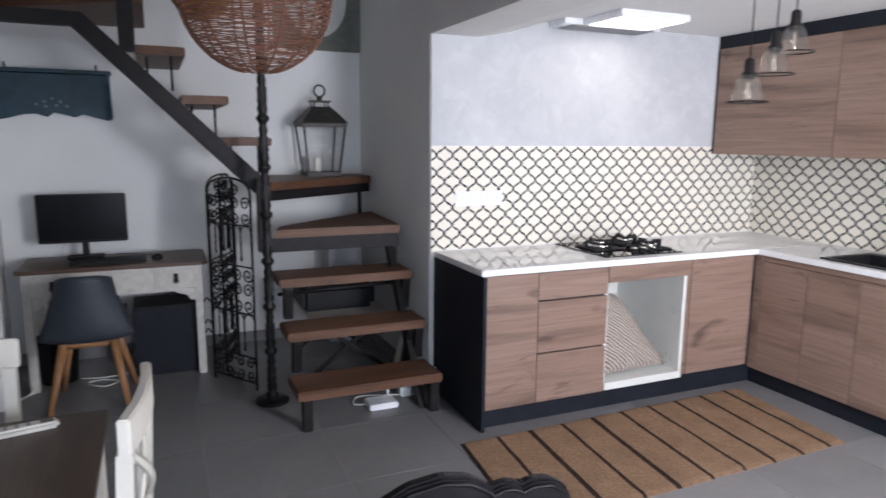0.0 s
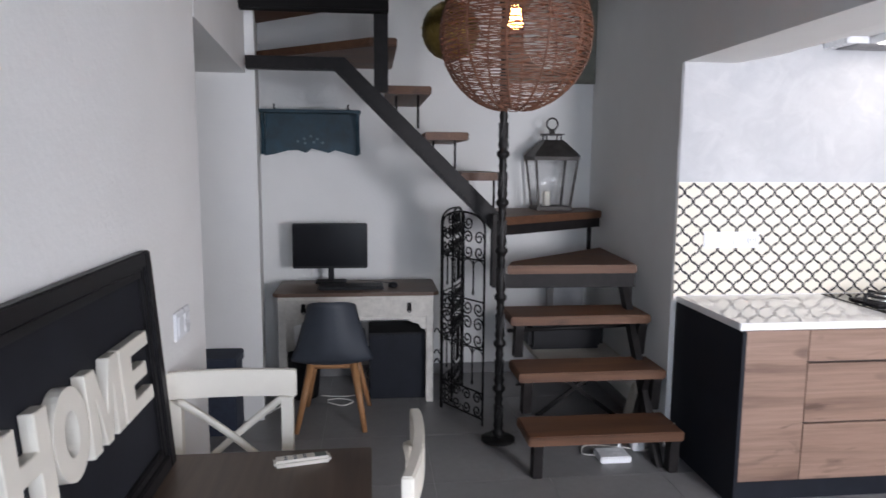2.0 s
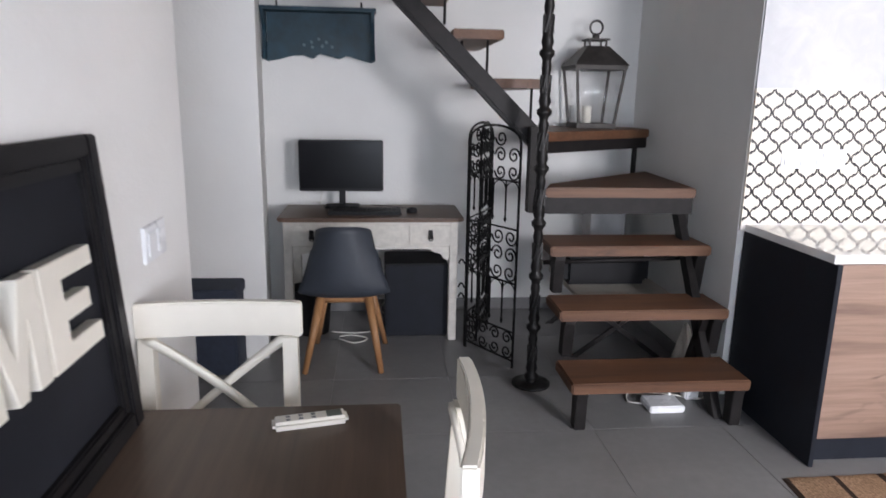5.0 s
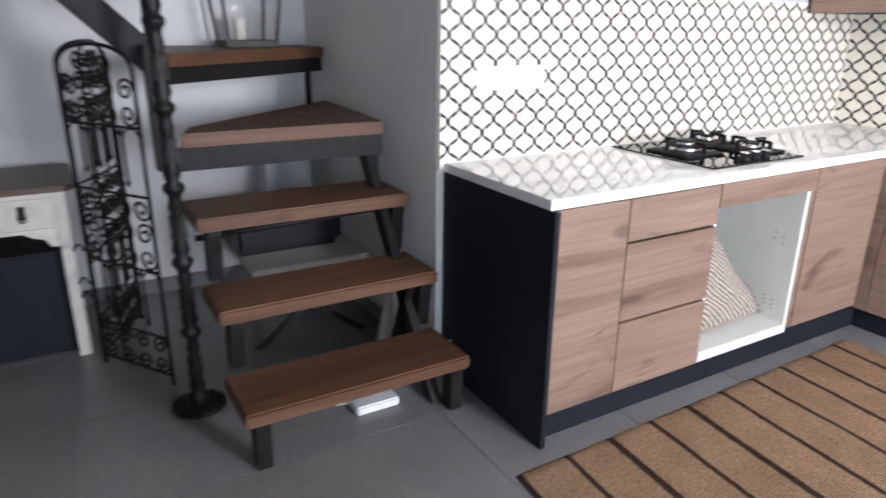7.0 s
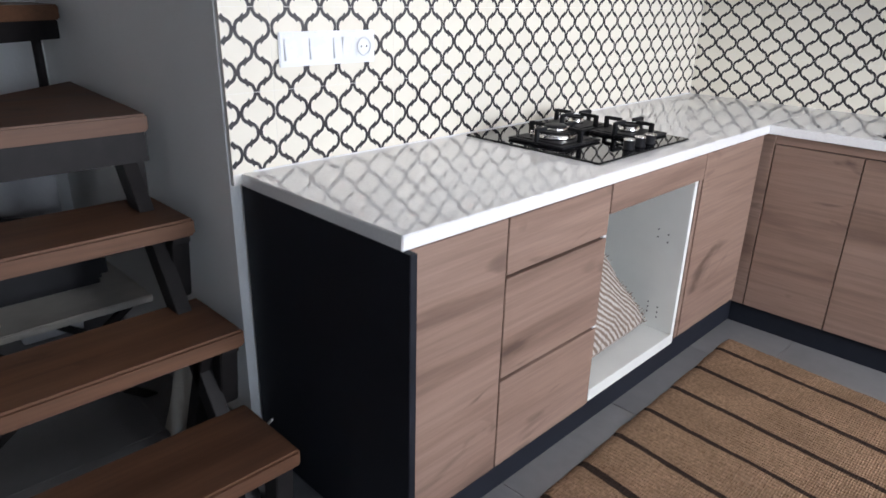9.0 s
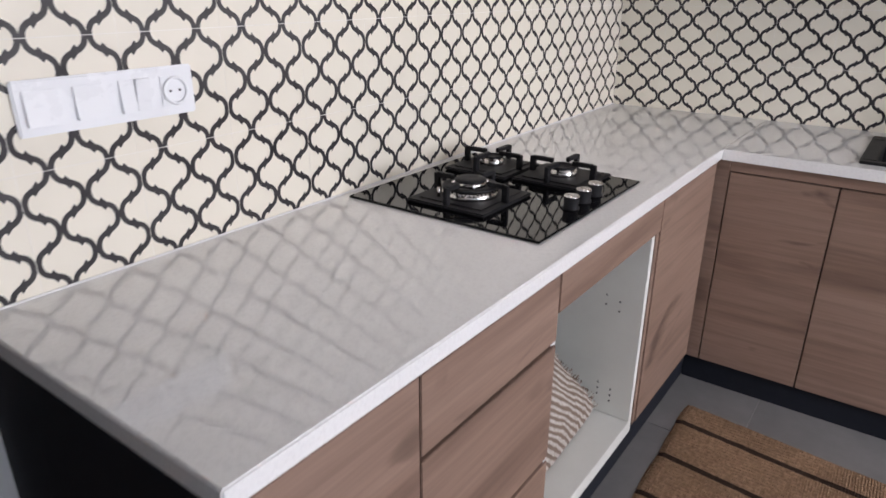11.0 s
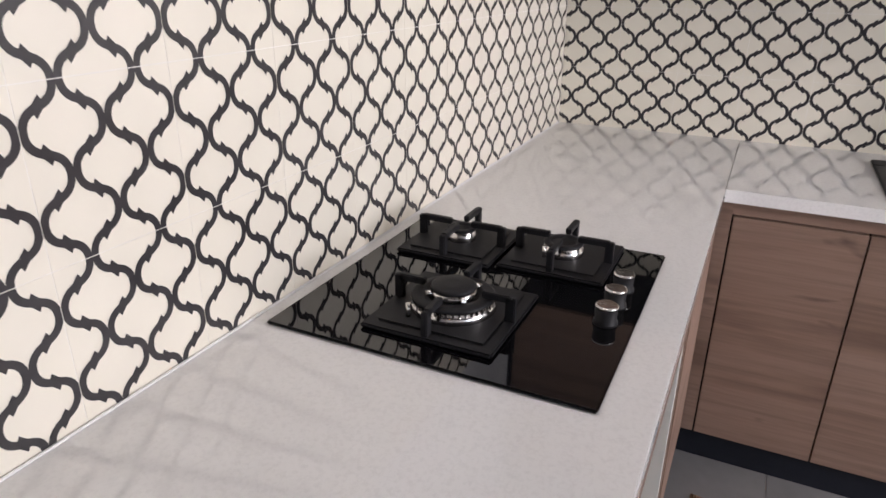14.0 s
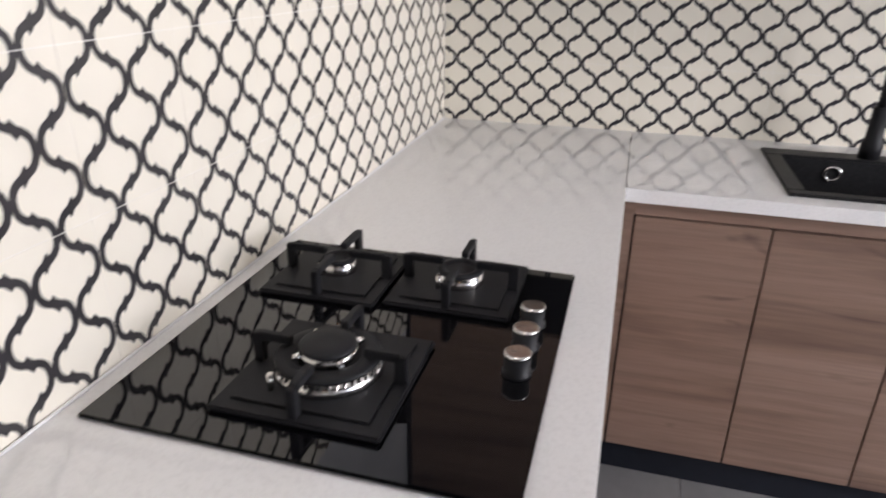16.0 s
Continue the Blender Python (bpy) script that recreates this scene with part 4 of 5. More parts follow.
mon = thing("monitor", -0.19, 4.97, DZ, "black flat computer monitor on a desk", "monitor")
g = Geo().box(-0.445, 0.07, 4.95, 4.98, 0.848, 1.162, 0.006)
part("casing", g, BLACK_PLASTIC, mon)
part("display", Geo().box(-0.437, 0.062, 4.947, 4.9495, 0.866, 1.154, 0.0005), SCREEN, mon, "dark switched-off display")
g = Geo().box(-0.205, -0.165, 4.982, 5.0, DZ + 0.012, 0.99, 0.003).box(-0.29, -0.08, 4.9, 5.04, DZ, DZ + 0.012, 0.004)
part("stand", g, BLACK_PLASTIC, mon)
kb = thing("keyboard", -0.1, 4.75, DZ, "black keyboard on the desk", "keyboard")
g = Geo().box(-0.255, 0.175, 4.66, 4.82, DZ, DZ + 0.018, 0.004)
part("deck", g, BLACK_PLASTIC, kb)
g = Geo()
for r in range(5):
    for c in range(17):
        g.box(-0.247 + c * 0.0245, -0.226 + c * 0.0245, 4.67 + r * 0.029, 4.693 + r * 0.029, DZ + 0.0185, DZ + 0.024, 0)
part("keys", g, BLACK_PLASTIC, kb)
mouse = thing("mouse", 0.24, 4.76, DZ, "small black computer mouse on the desk", "mouse")
part("shell", Geo().lathe([(0.03, DZ), (0.034, DZ + 0.01), (0.028, DZ + 0.026), (0.012, DZ + 0.034)], 0.24, 4.76, 16), BLACK_PLASTIC, mouse)
part("cable", Geo().tube([(0.24, 4.79, DZ + 0.006), (0.22, 4.9, DZ + 0.004), (0.1, 4.98, DZ + 0.004), (0.0, 5.04, DZ + 0.004)], 0.002, 5), BLACK_PLASTIC, mouse)

chair = thing("shell_chair", -0.075, 4.35, 0, "charcoal shell chair with splayed beech legs at the desk", "chair")


def shell(u, v):
    """Back at v 1, seat front at v 0; the back faces the room."""
    s, w1 = (u - 0.5) * 2, 1 - v
    k = (w1 ** 3, 3 * w1 * w1 * v, 3 * w1 * v * v, v ** 3)
    y = 4.62 * k[0] + 4.08 * k[1] + 4.18 * k[2] + 4.15 * k[3]
    z = 0.46 * k[0] + 0.35 * k[1] + 0.33 * k[2] + 0.785 * k[3]
    w = 0.19 + 0.05 * math.sin(min(1.0, v / 0.75) * math.pi * 0.62) - 0.095 * max(0.0, v - 0.55) ** 1.3 / 0.354
    rise = 0.05 * abs(s) ** 3 * w1 * w1
    return (-0.075 + s * w, y + 0.09 * abs(s) ** 2.2 * v, z + rise - 0.03 * abs(s) ** 4 * (v > 0.9))


part("seat_shell", Geo().sheet(shell, 20, 36, 0.012), CHARCOAL, chair)
part("seat_pan", Geo().box(-0.21, 0.06, 4.25, 4.52, 0.375, 0.4, 0.006), BEECH, chair)
for ax, ay, bx, by in ((-0.2, 4.27, -0.285, 4.17), (0.05, 4.27, 0.115, 4.16), (-0.19, 4.5, -0.26, 4.62), (0.05, 4.5, 0.14, 4.6)):
    part("leg", Geo().tube([(ax, ay, 0.39), (bx, by, 0.0)], [0.026, 0.015], 10), BEECH, chair)
part("stretcher", Geo().tube([(-0.2, 4.29, 0.37), (0.045, 4.29, 0.37)], 0.018, 8), BEECH, chair)
chair.location = (-0.138, 4.3, 0)

bn = thing("waste_bin", -0.37, 4.78, 0, "black round waste bin under the desk", "bin")
part("tub", Geo().lathe([(0.1, 0.0), (0.125, 0.27), (0.132, 0.272), (0.132, 0.285), (0.12, 0.285), (0.1, 0.02)], -0.37, 4.78, 24), BLACK_PLASTIC, bn)
pc = thing("computer_case", 0.32, 4.82, 0, "black computer case under the desk", "computer")
part("case", Geo().box(0.075, 0.455, 4.66, 5.0, 0.0, 0.455, 0.006), BLACK_PLASTIC, pc)
part("front_panel", Geo().box(0.085, 0.445, 4.652, 4.659, 0.01, 0.445, 0.003), BLACK, pc)
ot = thing("storage_box", -0.82, 4.235, 0, "dark navy fabric storage box on the floor", "box")
part("body", Geo().box(-0.955, -0.685, 4.12, 4.345, 0, 0.4, 0.008), NAVY, ot)
part("lid", Geo().box(-0.965, -0.675, 4.11, 4.347, 0.4005, 0.465, 0.008), NAVY, ot)


def cable(pts, name="power_cable", label="loose white power cable on the floor"):
    v = [Vector(p) for p in pts]
    out = []
    for i in range(len(v) - 1):
        a, b, c, d = v[max(0, i - 1)], v[i], v[i + 1], v[min(len(v) - 1, i + 2)]
        for k in range(5):
            t = k / 5
            out.append(0.5 * ((2 * b) + (c - a) * t + (2 * a - 5 * b + 4 * c - d) * t * t + (3 * b - a - 3 * c + d) * t ** 3))
    out.append(v[-1])
    ob = part(name, Geo().tube(out, 0.004, 6), CABLE)
    return tagged(ob, label, "cable")


cable([(-0.55, 4.45, 0.005), (-0.48, 4.55, 0.03), (-0.5, 4.62, 0.06), (-0.46, 4.66, 0.005), (-0.52, 4.7, 0.04), (-0.47, 4.6, 0.005), (-0.7, 4.38, 0.005)])
cable([(-0.25, 4.75, 0.005), (-0.1, 4.72, 0.005), (0.05, 4.78, 0.005), (0.12, 4.9, 0.03), (0.05, 5.0, 0.06), (0.1, 5.1, 0.12)])
cable([(-0.2, 4.62, 0.005), (-0.1, 4.55, 0.005), (-0.03, 4.62, 0.005), (-0.12, 4.68, 0.005), (-0.2, 4.66, 0.005)])
cable([(-0.33, 5.04, 1.0), (-0.3, 5.08, 0.86), (-0.33, 5.1, 0.76), (-0.31, 5.12, 0.4), (-0.36, 5.12, 0.1)], "monitor_cable", "dark cable hanging behind the monitor")
cable([(0.3, 5.1, 0.7), (0.33, 5.12, 0.55), (0.31, 5.13, 0.4), (0.34, 5.12, 0.2)], "monitor_cable", "thin cable hanging behind the desk")

# teal wall shelf with a scalloped edge
sh = thing("wall_shelf", -0.32, YB - 0.07, 1.62, "teal painted carved wall shelf with scalloped edge", "shelf")
L, R = -0.655, 0.02
part("board", Geo().box(L - 0.01, R + 0.01, YB - 0.14, YB - 0.002, 1.918, 1.94, 0.004), TEAL, sh)
part("back_panel", Geo().box(L + 0.02, R - 0.02, YB - 0.03, YB - 0.002, 1.7, 1.917, 0.002), TEAL, sh)
pts = [(L, 1.74), (R, 1.74), (R + 0.005, 1.64), (R - 0.02, 1.625), (R - 0.08, 1.64), (R - 0.17, 1.665), (R - 0.22, 1.645), (R - 0.27, 1.66), (-0.3175, 1.675), (L + 0.3, 1.645), (L + 0.24, 1.665), (L + 0.17, 1.66), (L + 0.08, 1.635), (L + 0.02, 1.625), (L - 0.005, 1.64)]
part("scalloped_front", Geo().prism(pts, 1, YB - 0.05, YB - 0.031, 0.002), TEAL, sh)
for x in (L, R - 0.022):
    part("bracket", Geo().prism([(YB - 0.135, 1.917), (YB - 0.12, 1.86), (YB - 0.08, 1.8), (YB - 0.1, 1.7), (YB - 0.12, 1.635), (YB - 0.052, 1.635), (YB - 0.052, 1.917)], 0, x, x + 0.022, 0.003), TEAL, sh)
g = Geo()
for dx, dz in ((0, 0.06), (-0.045, 0.03), (0.045, 0.03), (-0.09, 0), (-0.04, -0.02), (0.02, -0.01), (0.08, -0.015)):
    part("painted_flower", Geo().tube([(-0.32 + dx, YB - 0.0515, 1.725 + dz * 0.6), (-0.32 + dx, YB - 0.0505, 1.725 + dz * 0.6)], 0.01, 8), PALE_DOT, sh)
for x in (L + 0.08, R - 0.08):
    part("hanger", Geo().tube([(x, YB - 0.004, 1.94), (x, YB - 0.004, 1.985)], 0.006, 6), IRON, sh)

# lantern
lan = thing("candle_lantern", 1.37, 4.97, 1.256, "aged metal lantern with glass sides and candle on a stair tread", "lantern")
cx, cy, z0 = 1.37, 4.97, 1.256


def sq(h, z):
    return [(cx - h, cy - h, z), (cx + h, cy - h, z), (cx + h, cy + h, z), (cx - h, cy + h, z)]


g = Geo().box(cx - 0.135, cx + 0.135, cy - 0.135, cy + 0.135, z0, z0 + 0.03, 0.005)
for (x, y, z), (x2, y2, z2) in zip(sq(0.12, z0 + 0.03), sq(0.158, z0 + 0.36)):
    g.tube([(x, y, z), (x2, y2, z2)], 0.011, 4)
g.box(cx - 0.172, cx + 0.172, cy - 0.172, cy + 0.172, z0 + 0.36, z0 + 0.385, 0.004)
part("body", g, LANTERN, lan)
g = Geo()
rings = [[g.bm.verts.new(p) for p in sq(h, z)] for h, z in ((0.178, z0 + 0.385), (0.15, z0 + 0.42), (0.075, z0 + 0.5), (0.072, z0 + 0.505))]
for A, B in zip(rings, rings[1:]):
    for k in range(4):
        g.bm.faces.new((A[k], A[(k + 1) % 4], B[(k + 1) % 4], B[k]))
g.bm.faces.new(rings[-1])
g.bm.faces.new(rings[0][::-1])
for p in sq(0.055, 0):
    g.tube([(p[0], p[1], z0 + 0.5), (p[0], p[1], z0 + 0.54)], 0.007, 4)
g.box(cx - 0.075, cx + 0.075, cy - 0.075, cy + 0.075, z0 + 0.54, z0 + 0.55, 0.002)
g.lathe([(0.02, z0 + 0.55), (0.025, z0 + 0.57), (0.01, z0 + 0.585)], cx, cy, 12)
g.tube([(cx + 0.042 * math.cos(a * math.tau / 20), cy, z0 + 0.62 + 0.042 * math.sin(a * math.tau / 20)) for a in range(20)], 0.007, 6, closed=True)
part("roof", g, LANTERN, lan)
for k in range(4):
    a, b = sq(0.117, z0 + 0.032), sq(0.155, z0 + 0.358)
    g = Geo()
    q = [Vector(a[k]), Vector(a[(k + 1) % 4]), Vector(b[(k + 1) % 4]), Vector(b[k])]
    g.sheet(lambda u, v: (q[0] * (1 - u) + q[1] * u) * (1 - v) + (q[3] * (1 - u) + q[2] * u) * v, 1, 1, 0.003)
    pn = part("pane", g, GLASS, lan)
    pn.visible_shadow = False
part("candle", Geo().lathe([(0.03, z0 + 0.0305), (0.03, z0 + 0.13), (0.027, z0 + 0.135)], cx - 0.03, cy, 16), CANDLE, lan)

lan.scale = (0.93, 0.93, 0.97)

# picture on the back wall
pic = thing("wall_picture", 1.42, YB - 0.02, 2.5, "olive grey canvas with a pale round shape on the wall", "picture")
part("canvas", Geo().box(1.09, 1.745, YB - 0.035, YB - 0.002, 2.162, 2.83, 0.003), CANVAS, pic)
pts = [(1.4 + 0.225 * math.cos(a * math.tau / 40), 2.52 + 0.27 * math.sin(a * math.tau / 40)) for a in range(40)]
part("pale_shape", Geo().prism(pts, 1, YB - 0.0365, YB - 0.0355, 0), CANVAS_PALE, pic)

# ---- lamps over the room ----
GX, GY, GZ, GR = 0.668, 3.0, 2.085, 0.298
globe = thing("rattan_pendant", GX, GY, GZ, "brown woven rattan globe pendant lamp with lit bulb", "lamp")
part("cord", Geo().tube([(GX, GY, GZ + 0.12), (GX, GY, 2.6)], 0.004, 6), BLACK_PLASTIC, globe)
g = Geo()
for k in range(12):
    a = k * math.tau / 12 + 0.2
    g.tube([(GX + GR * math.sin(b) * math.cos(a), GY + GR * math.sin(b) * math.sin(a), GZ + GR * math.cos(b)) for b in [radians(d) for d in range(14, 173, 8)]], 0.005, 5)
part("rib", g, RATTAN, globe)
g = Geo()
rng = random.Random(4)
n = 98
for k in range(n):
    zz = -0.965 + 1.9 * k / n + rng.uniform(-0.008, 0.008)
    if abs(zz) > 0.975:
        continue
    ph, am = rng.uniform(0, 6.28), rng.uniform(0.004, 0.016)
    a0 = rng.uniform(0, 6.28)
    pts = []
    for i in range(56):
        a = a0 + i * math.tau / 56
        z2 = max(-0.98, min(0.98, zz + am * math.sin(a * 3 + ph) + 0.01 * math.sin(a * 7 + ph * 2)))
        r = GR * math.sqrt(1 - z2 * z2) + (0.003 if (i + k) % 2 else -0.002)
        pts.append((GX + r * math.cos(a), GY + r * math.sin(a), GZ + GR * z2))
    g.tube(pts, 0.0021, 4, closed=True)
tagged(part("weave", g, RATTAN, globe), "woven brown rattan strands", kind="stuff")
g = Geo().lathe([(0.02, GZ + 0.13), (0.024, GZ + 0.16), (0.022, GZ + 0.2), (0.008, GZ + 0.21)], GX, GY, 14)
part("lamp_holder", g, IRON, globe)
g = Geo().lathe([(0.013, GZ + 0.129), (0.022, GZ + 0.11), (0.042, GZ + 0.07), (0.045, GZ + 0.045), (0.034, GZ + 0.015), (0.012, GZ + 0.002)], GX, GY, 18)
bg = part("bulb", g, SMOKE, globe)
bg.visible_shadow = False
g = Geo()
for k in range(8):
    a = k * math.tau / 8
    g.tube([(GX + 0.012 * math.cos(a), GY + 0.012 * math.sin(a), GZ + 0.105), (GX + 0.026 * math.cos(a + 0.4), GY + 0.026 * math.sin(a + 0.4), GZ + 0.035)], 0.0045, 6)
part("filament", g, BULB, globe, "glowing orange filament")

br = thing("brass_pendant", 0.53, 4.02, 2.29, "pierced brass globe pendant lamp", "lamp")
part("shade", Geo().lathe([(0.155 * math.sin(radians(a)), 2.29 - 0.155 * math.cos(radians(a))) for a in range(4, 172, 8)] + [(0.03, 2.45), (0.04, 2.47), (0.026, 2.49), (0.034, 2.51), (0.018, 2.54), (0.01, 2.57)], 0.53, 4.02, 28), BRASS, br)
g = Geo()
for i in range(9):
    b = radians(25 + i * 15)
    m = max(6, int(26 * math.sin(b)))
    for k in range(m):
        a = (k + 0.5 * (i % 2)) * math.tau / m
        d = Vector((math.sin(b) * math.cos(a), math.sin(b) * math.sin(a), math.cos(b)))
        c = Vector((0.53, 4.02, 2.29))
        g.tube([c + d * 0.153, c + d * 0.157], 0.006, 6)
part("boss", g, BRASS, br)
part("chain", Geo().tube([(0.53, 4.02, 2.57), (0.53, 4.02, ZT)], 0.004, 6), BRASS, br)

# ---- dining corner ----
tab = thing("dining_table", -0.2, 1.6, 0, "dark wooden dining table with white legs against the wall", "table")
TX0, TX1, TY0, TY1, TZ = -0.51, 0.092, 0.95, 2.215, 0.75
part("table_top", Geo().box(TX0, TX1, TY0, TY1, TZ - 0.028, TZ, 0.004), TABLE, tab, "dark stained wooden top")
g = Geo().box(TX0 + 0.04, TX1 - 0.03, TY0 + 0.05, TY0 + 0.07, TZ - 0.11, TZ - 0.0285, 0.002).box(TX0 + 0.04, TX1 - 0.03, TY1 - 0.06, TY1 - 0.04, TZ - 0.11, TZ - 0.0285, 0.002)
g.box(TX1 - 0.045, TX1 - 0.025, TY0 + 0.075, TY1 - 0.065, TZ - 0.11, TZ - 0.0285, 0.002).box(TX0 + 0.02, TX0 + 0.039, TY0 + 0.075, TY1 - 0.065, TZ - 0.11, TZ - 0.0285, 0.002)
part("apron", g, WHITE_WOOD, tab)
for x in (TX0 + 0.015, TX1 - 0.07):
    for y in (TY0 + 0.02, TY1 - 0.08):
        part("leg", Geo().box(x, x + 0.055, y, y + 0.055, 0, TZ - 0.029, 0.004), WHITE_WOOD, tab)


def cross_chair(name, label):
    """A chair at the origin that faces -y, its back at +y."""
    root = thing(name, 0, 0, 0, label, "chair", "white dining chairs")
    bow = lambda x: 0.2 + 0.018 * (1 - (x / 0.19) ** 2)
    part("seat", Geo().prism([(-0.2, -0.2), (0.2, -0.2), (0.185, 0.19), (-0.185, 0.19)], 2, 0.43, 0.455, 0.008), WHITE_WOOD, root)
    for s in (-1, 1):
        part("leg", Geo().prism([(s * 0.16, -0.19), (s * 0.195, -0.19), (s * 0.195, -0.155), (s * 0.16, -0.155)][::s], 2, 0, 0.4295, 0.004), WHITE_WOOD, root)
        part("back_post", Geo().tube([(s * 0.165, 0.2, 0), (s * 0.165, 0.175, 0.44), (s * 0.165, 0.185, 0.65), (s * 0.165, 0.197, 0.866)], [0.024, 0.026, 0.025, 0.024], 4), WHITE_WOOD, root)
    part("apron", Geo().box(-0.16, 0.16, -0.185, -0.165, 0.37, 0.4295, 0.002).box(-0.16, 0.16, 0.16, 0.18, 0.37, 0.4295, 0.002), WHITE_WOOD, root)
    n = 14
    out = [((k / n - 0.5) * 0.385, bow((k / n - 0.5) * 0.37) + 0.012) for k in range(n + 1)]
    part("top_rail", Geo().prism(out + [(x, y - 0.027) for x, y in out[::-1]], 2, 0.866, 0.95, 0.004), WHITE_WOOD, root)
    part("low_rail", Geo().sheet(lambda u, v: ((u - 0.5) * 0.32, 0.185 + 0.02 * (1 - (2 * u - 1) ** 2), 0.56 + 0.04 * v), 10, 1, 0.02), WHITE_WOOD, root)
    for s in (-1, 1):
        g = Geo().sheet(lambda u, v: (s * (u - 0.5) * 0.31 + (v - 0.5) * 0.03, 0.19 + 0.03 * (1 - (2 * u - 1) ** 2) + 0.007 * s, 0.6 + 0.27 * u), 10, 1, 0.013)
        part("cross_bar", g, WHITE_WOOD, root)
    return root


c1 = cross_chair("dining_chair", "white painted wooden chair with crossed back slats")
c1.location = (-0.33, 2.15, 0)
c2 = copy_thing(c1, pose(-0.014, 1.822, 0, 0, 0, -96))

# framed board with letters, leaning on the wall
board = thing("letter_board", -0.468, 1.69, TZ, "black framed board with raised white letters leaning on wall", "sign")
turn_about(board, ry=-4.2)
H, W0, W1 = 0.598, 1.215, 2.165
bx = -0.468
part("backing", Geo().box(bx - 0.008, bx - 0.001, W0 + 0.03, W1 - 0.03, TZ + 0.03, TZ + H - 0.03, 0), BOARD_BLACK, board)
g = Geo()
for o, d, w in ((0.0, 0.02, 0.04), (0.04, 0.012, 0.025)):
    a, b, c, e = W0 + o, W1 - o, TZ + o, TZ + H - o
    g.box(bx - 0.01, bx + d, a, a + w, c, e, 0.004).box(bx - 0.01, bx + d, b - w, b, c, e, 0.004)
    g.box(bx - 0.01, bx + d, a + w, b - w, c, c + w, 0.004).box(bx - 0.01, bx + d, a + w, b - w, e - w, e, 0.004)
part("moulding", g, FRAME_BLACK, board, "stepped black wooden frame")


def letter(ch, y0, y1, z0, z1, k):
    """Block letters cut from thick white board; u runs along the wall."""
    g = Geo()

    def slab(pts):
        g.prism([(y0 + (y1 - y0) * u, z0 + (z1 - z0) * v) for u, v in pts], 0, bx + 0.001 + k * 0.0002, bx + 0.028, 0.0015)

    if ch == "H":
        slab([(0, 0), (0.3, 0), (0.3, 0.4), (0.7, 0.4), (0.7, 0), (1, 0), (1, 1), (0.7, 1), (0.7, 0.62), (0.3, 0.62), (0.3, 1), (0, 1)])
    elif ch == "E":
        slab([(0, 0), (1, 0), (1, 0.2), (0.36, 0.2), (0.36, 0.4), (0.85, 0.4), (0.85, 0.6), (0.36, 0.6), (0.36, 0.8), (1, 0.8), (1, 1), (0, 1)])
    elif ch == "M":
        slab([(0, 0), (0.24, 0), (0.24, 0.6), (0.42, 0), (0.58, 0), (0.76, 0.6), (0.76, 0), (1, 0), (1, 1), (0.72, 1), (0.5, 0.38), (0.28, 1), (0, 1)])
    else:
        n = 32
        o = [(0.5 + 0.5 * math.cos(a * math.tau / n), 0.5 + 0.52 * math.sin(a * math.tau / n)) for a in range(n)]
        i = [(0.5 + 0.2 * math.cos(a * math.tau / n), 0.5 + 0.26 * math.sin(a * math.tau / n)) for a in range(n)]
        P = lambda u, v, x: g.bm.verts.new((x, y0 + (y1 - y0) * u, z0 + (z1 - z0) * v))
        R4 = [[P(*p, x) for p in ring] for ring, x in ((o, bx + 0.001), (o, bx + 0.028), (i, bx + 0.028), (i, bx + 0.001))]
        for A, B in zip(R4, R4[1:] + R4[:1]):
            for q in range(n):
                g.bm.faces.new((A[q], A[(q + 1) % n], B[(q + 1) % n], B[q]))
        bmesh.ops.recalc_face_normals(g.bm, faces=g.bm.faces)
    part("letter", g, WHITE_WOOD, board, "white raised letter " + ch)


for k, (ch, a, b) in enumerate((("H", 1.362, 1.515), ("O", 1.52, 1.662), ("M", 1.668, 1.84), ("E", 1.85, 2.035))):
    letter(ch, a, b, 0.985, 1.16, k)

# remote control on the table
rem = thing("remote_control", -0.1, 2.125, TZ, "white remote control lying on the table", "remote")
turn_about(rem, rz=12)
g = Geo().box(-0.178, -0.022, 2.103, 2.147, TZ, TZ + 0.02, 0.007)
part("body", g, WHITE_WOOD, rem)
part("display", Geo().box(-0.066, -0.034, 2.111, 2.139, TZ + 0.0195, TZ + 0.0206, 0.0005), plain("lcd_grey", (0.12, 0.14, 0.12), 0.3), rem, "small grey display")
g = Geo()
for i in range(3):
    for j in range(2):
        g.box(-0.15 + i * 0.026, -0.141 + i * 0.026, 2.113 + j * 0.014, 2.121 + j * 0.014, TZ + 0.0195, TZ + 0.0208, 0)
part("buttons", g, plain("button_grey", (0.2, 0.2, 0.2), 0.5), rem)

# switch on the left wall
sw = thing("wall_switch", -0.52, 2.5, 1.065, "white double switch plate on the wall", "switch")
part("plate", Geo().box(-0.519, -0.51, 2.43, 2.585, 1.02, 1.11, 0.002), WHITE_PLASTIC, sw)
for y in (2.445, 2.512):
    part("rocker", Geo().box(-0.5095, -0.505, y, y + 0.058, 1.035, 1.095, 0.002), WHITE_PLASTIC, sw)

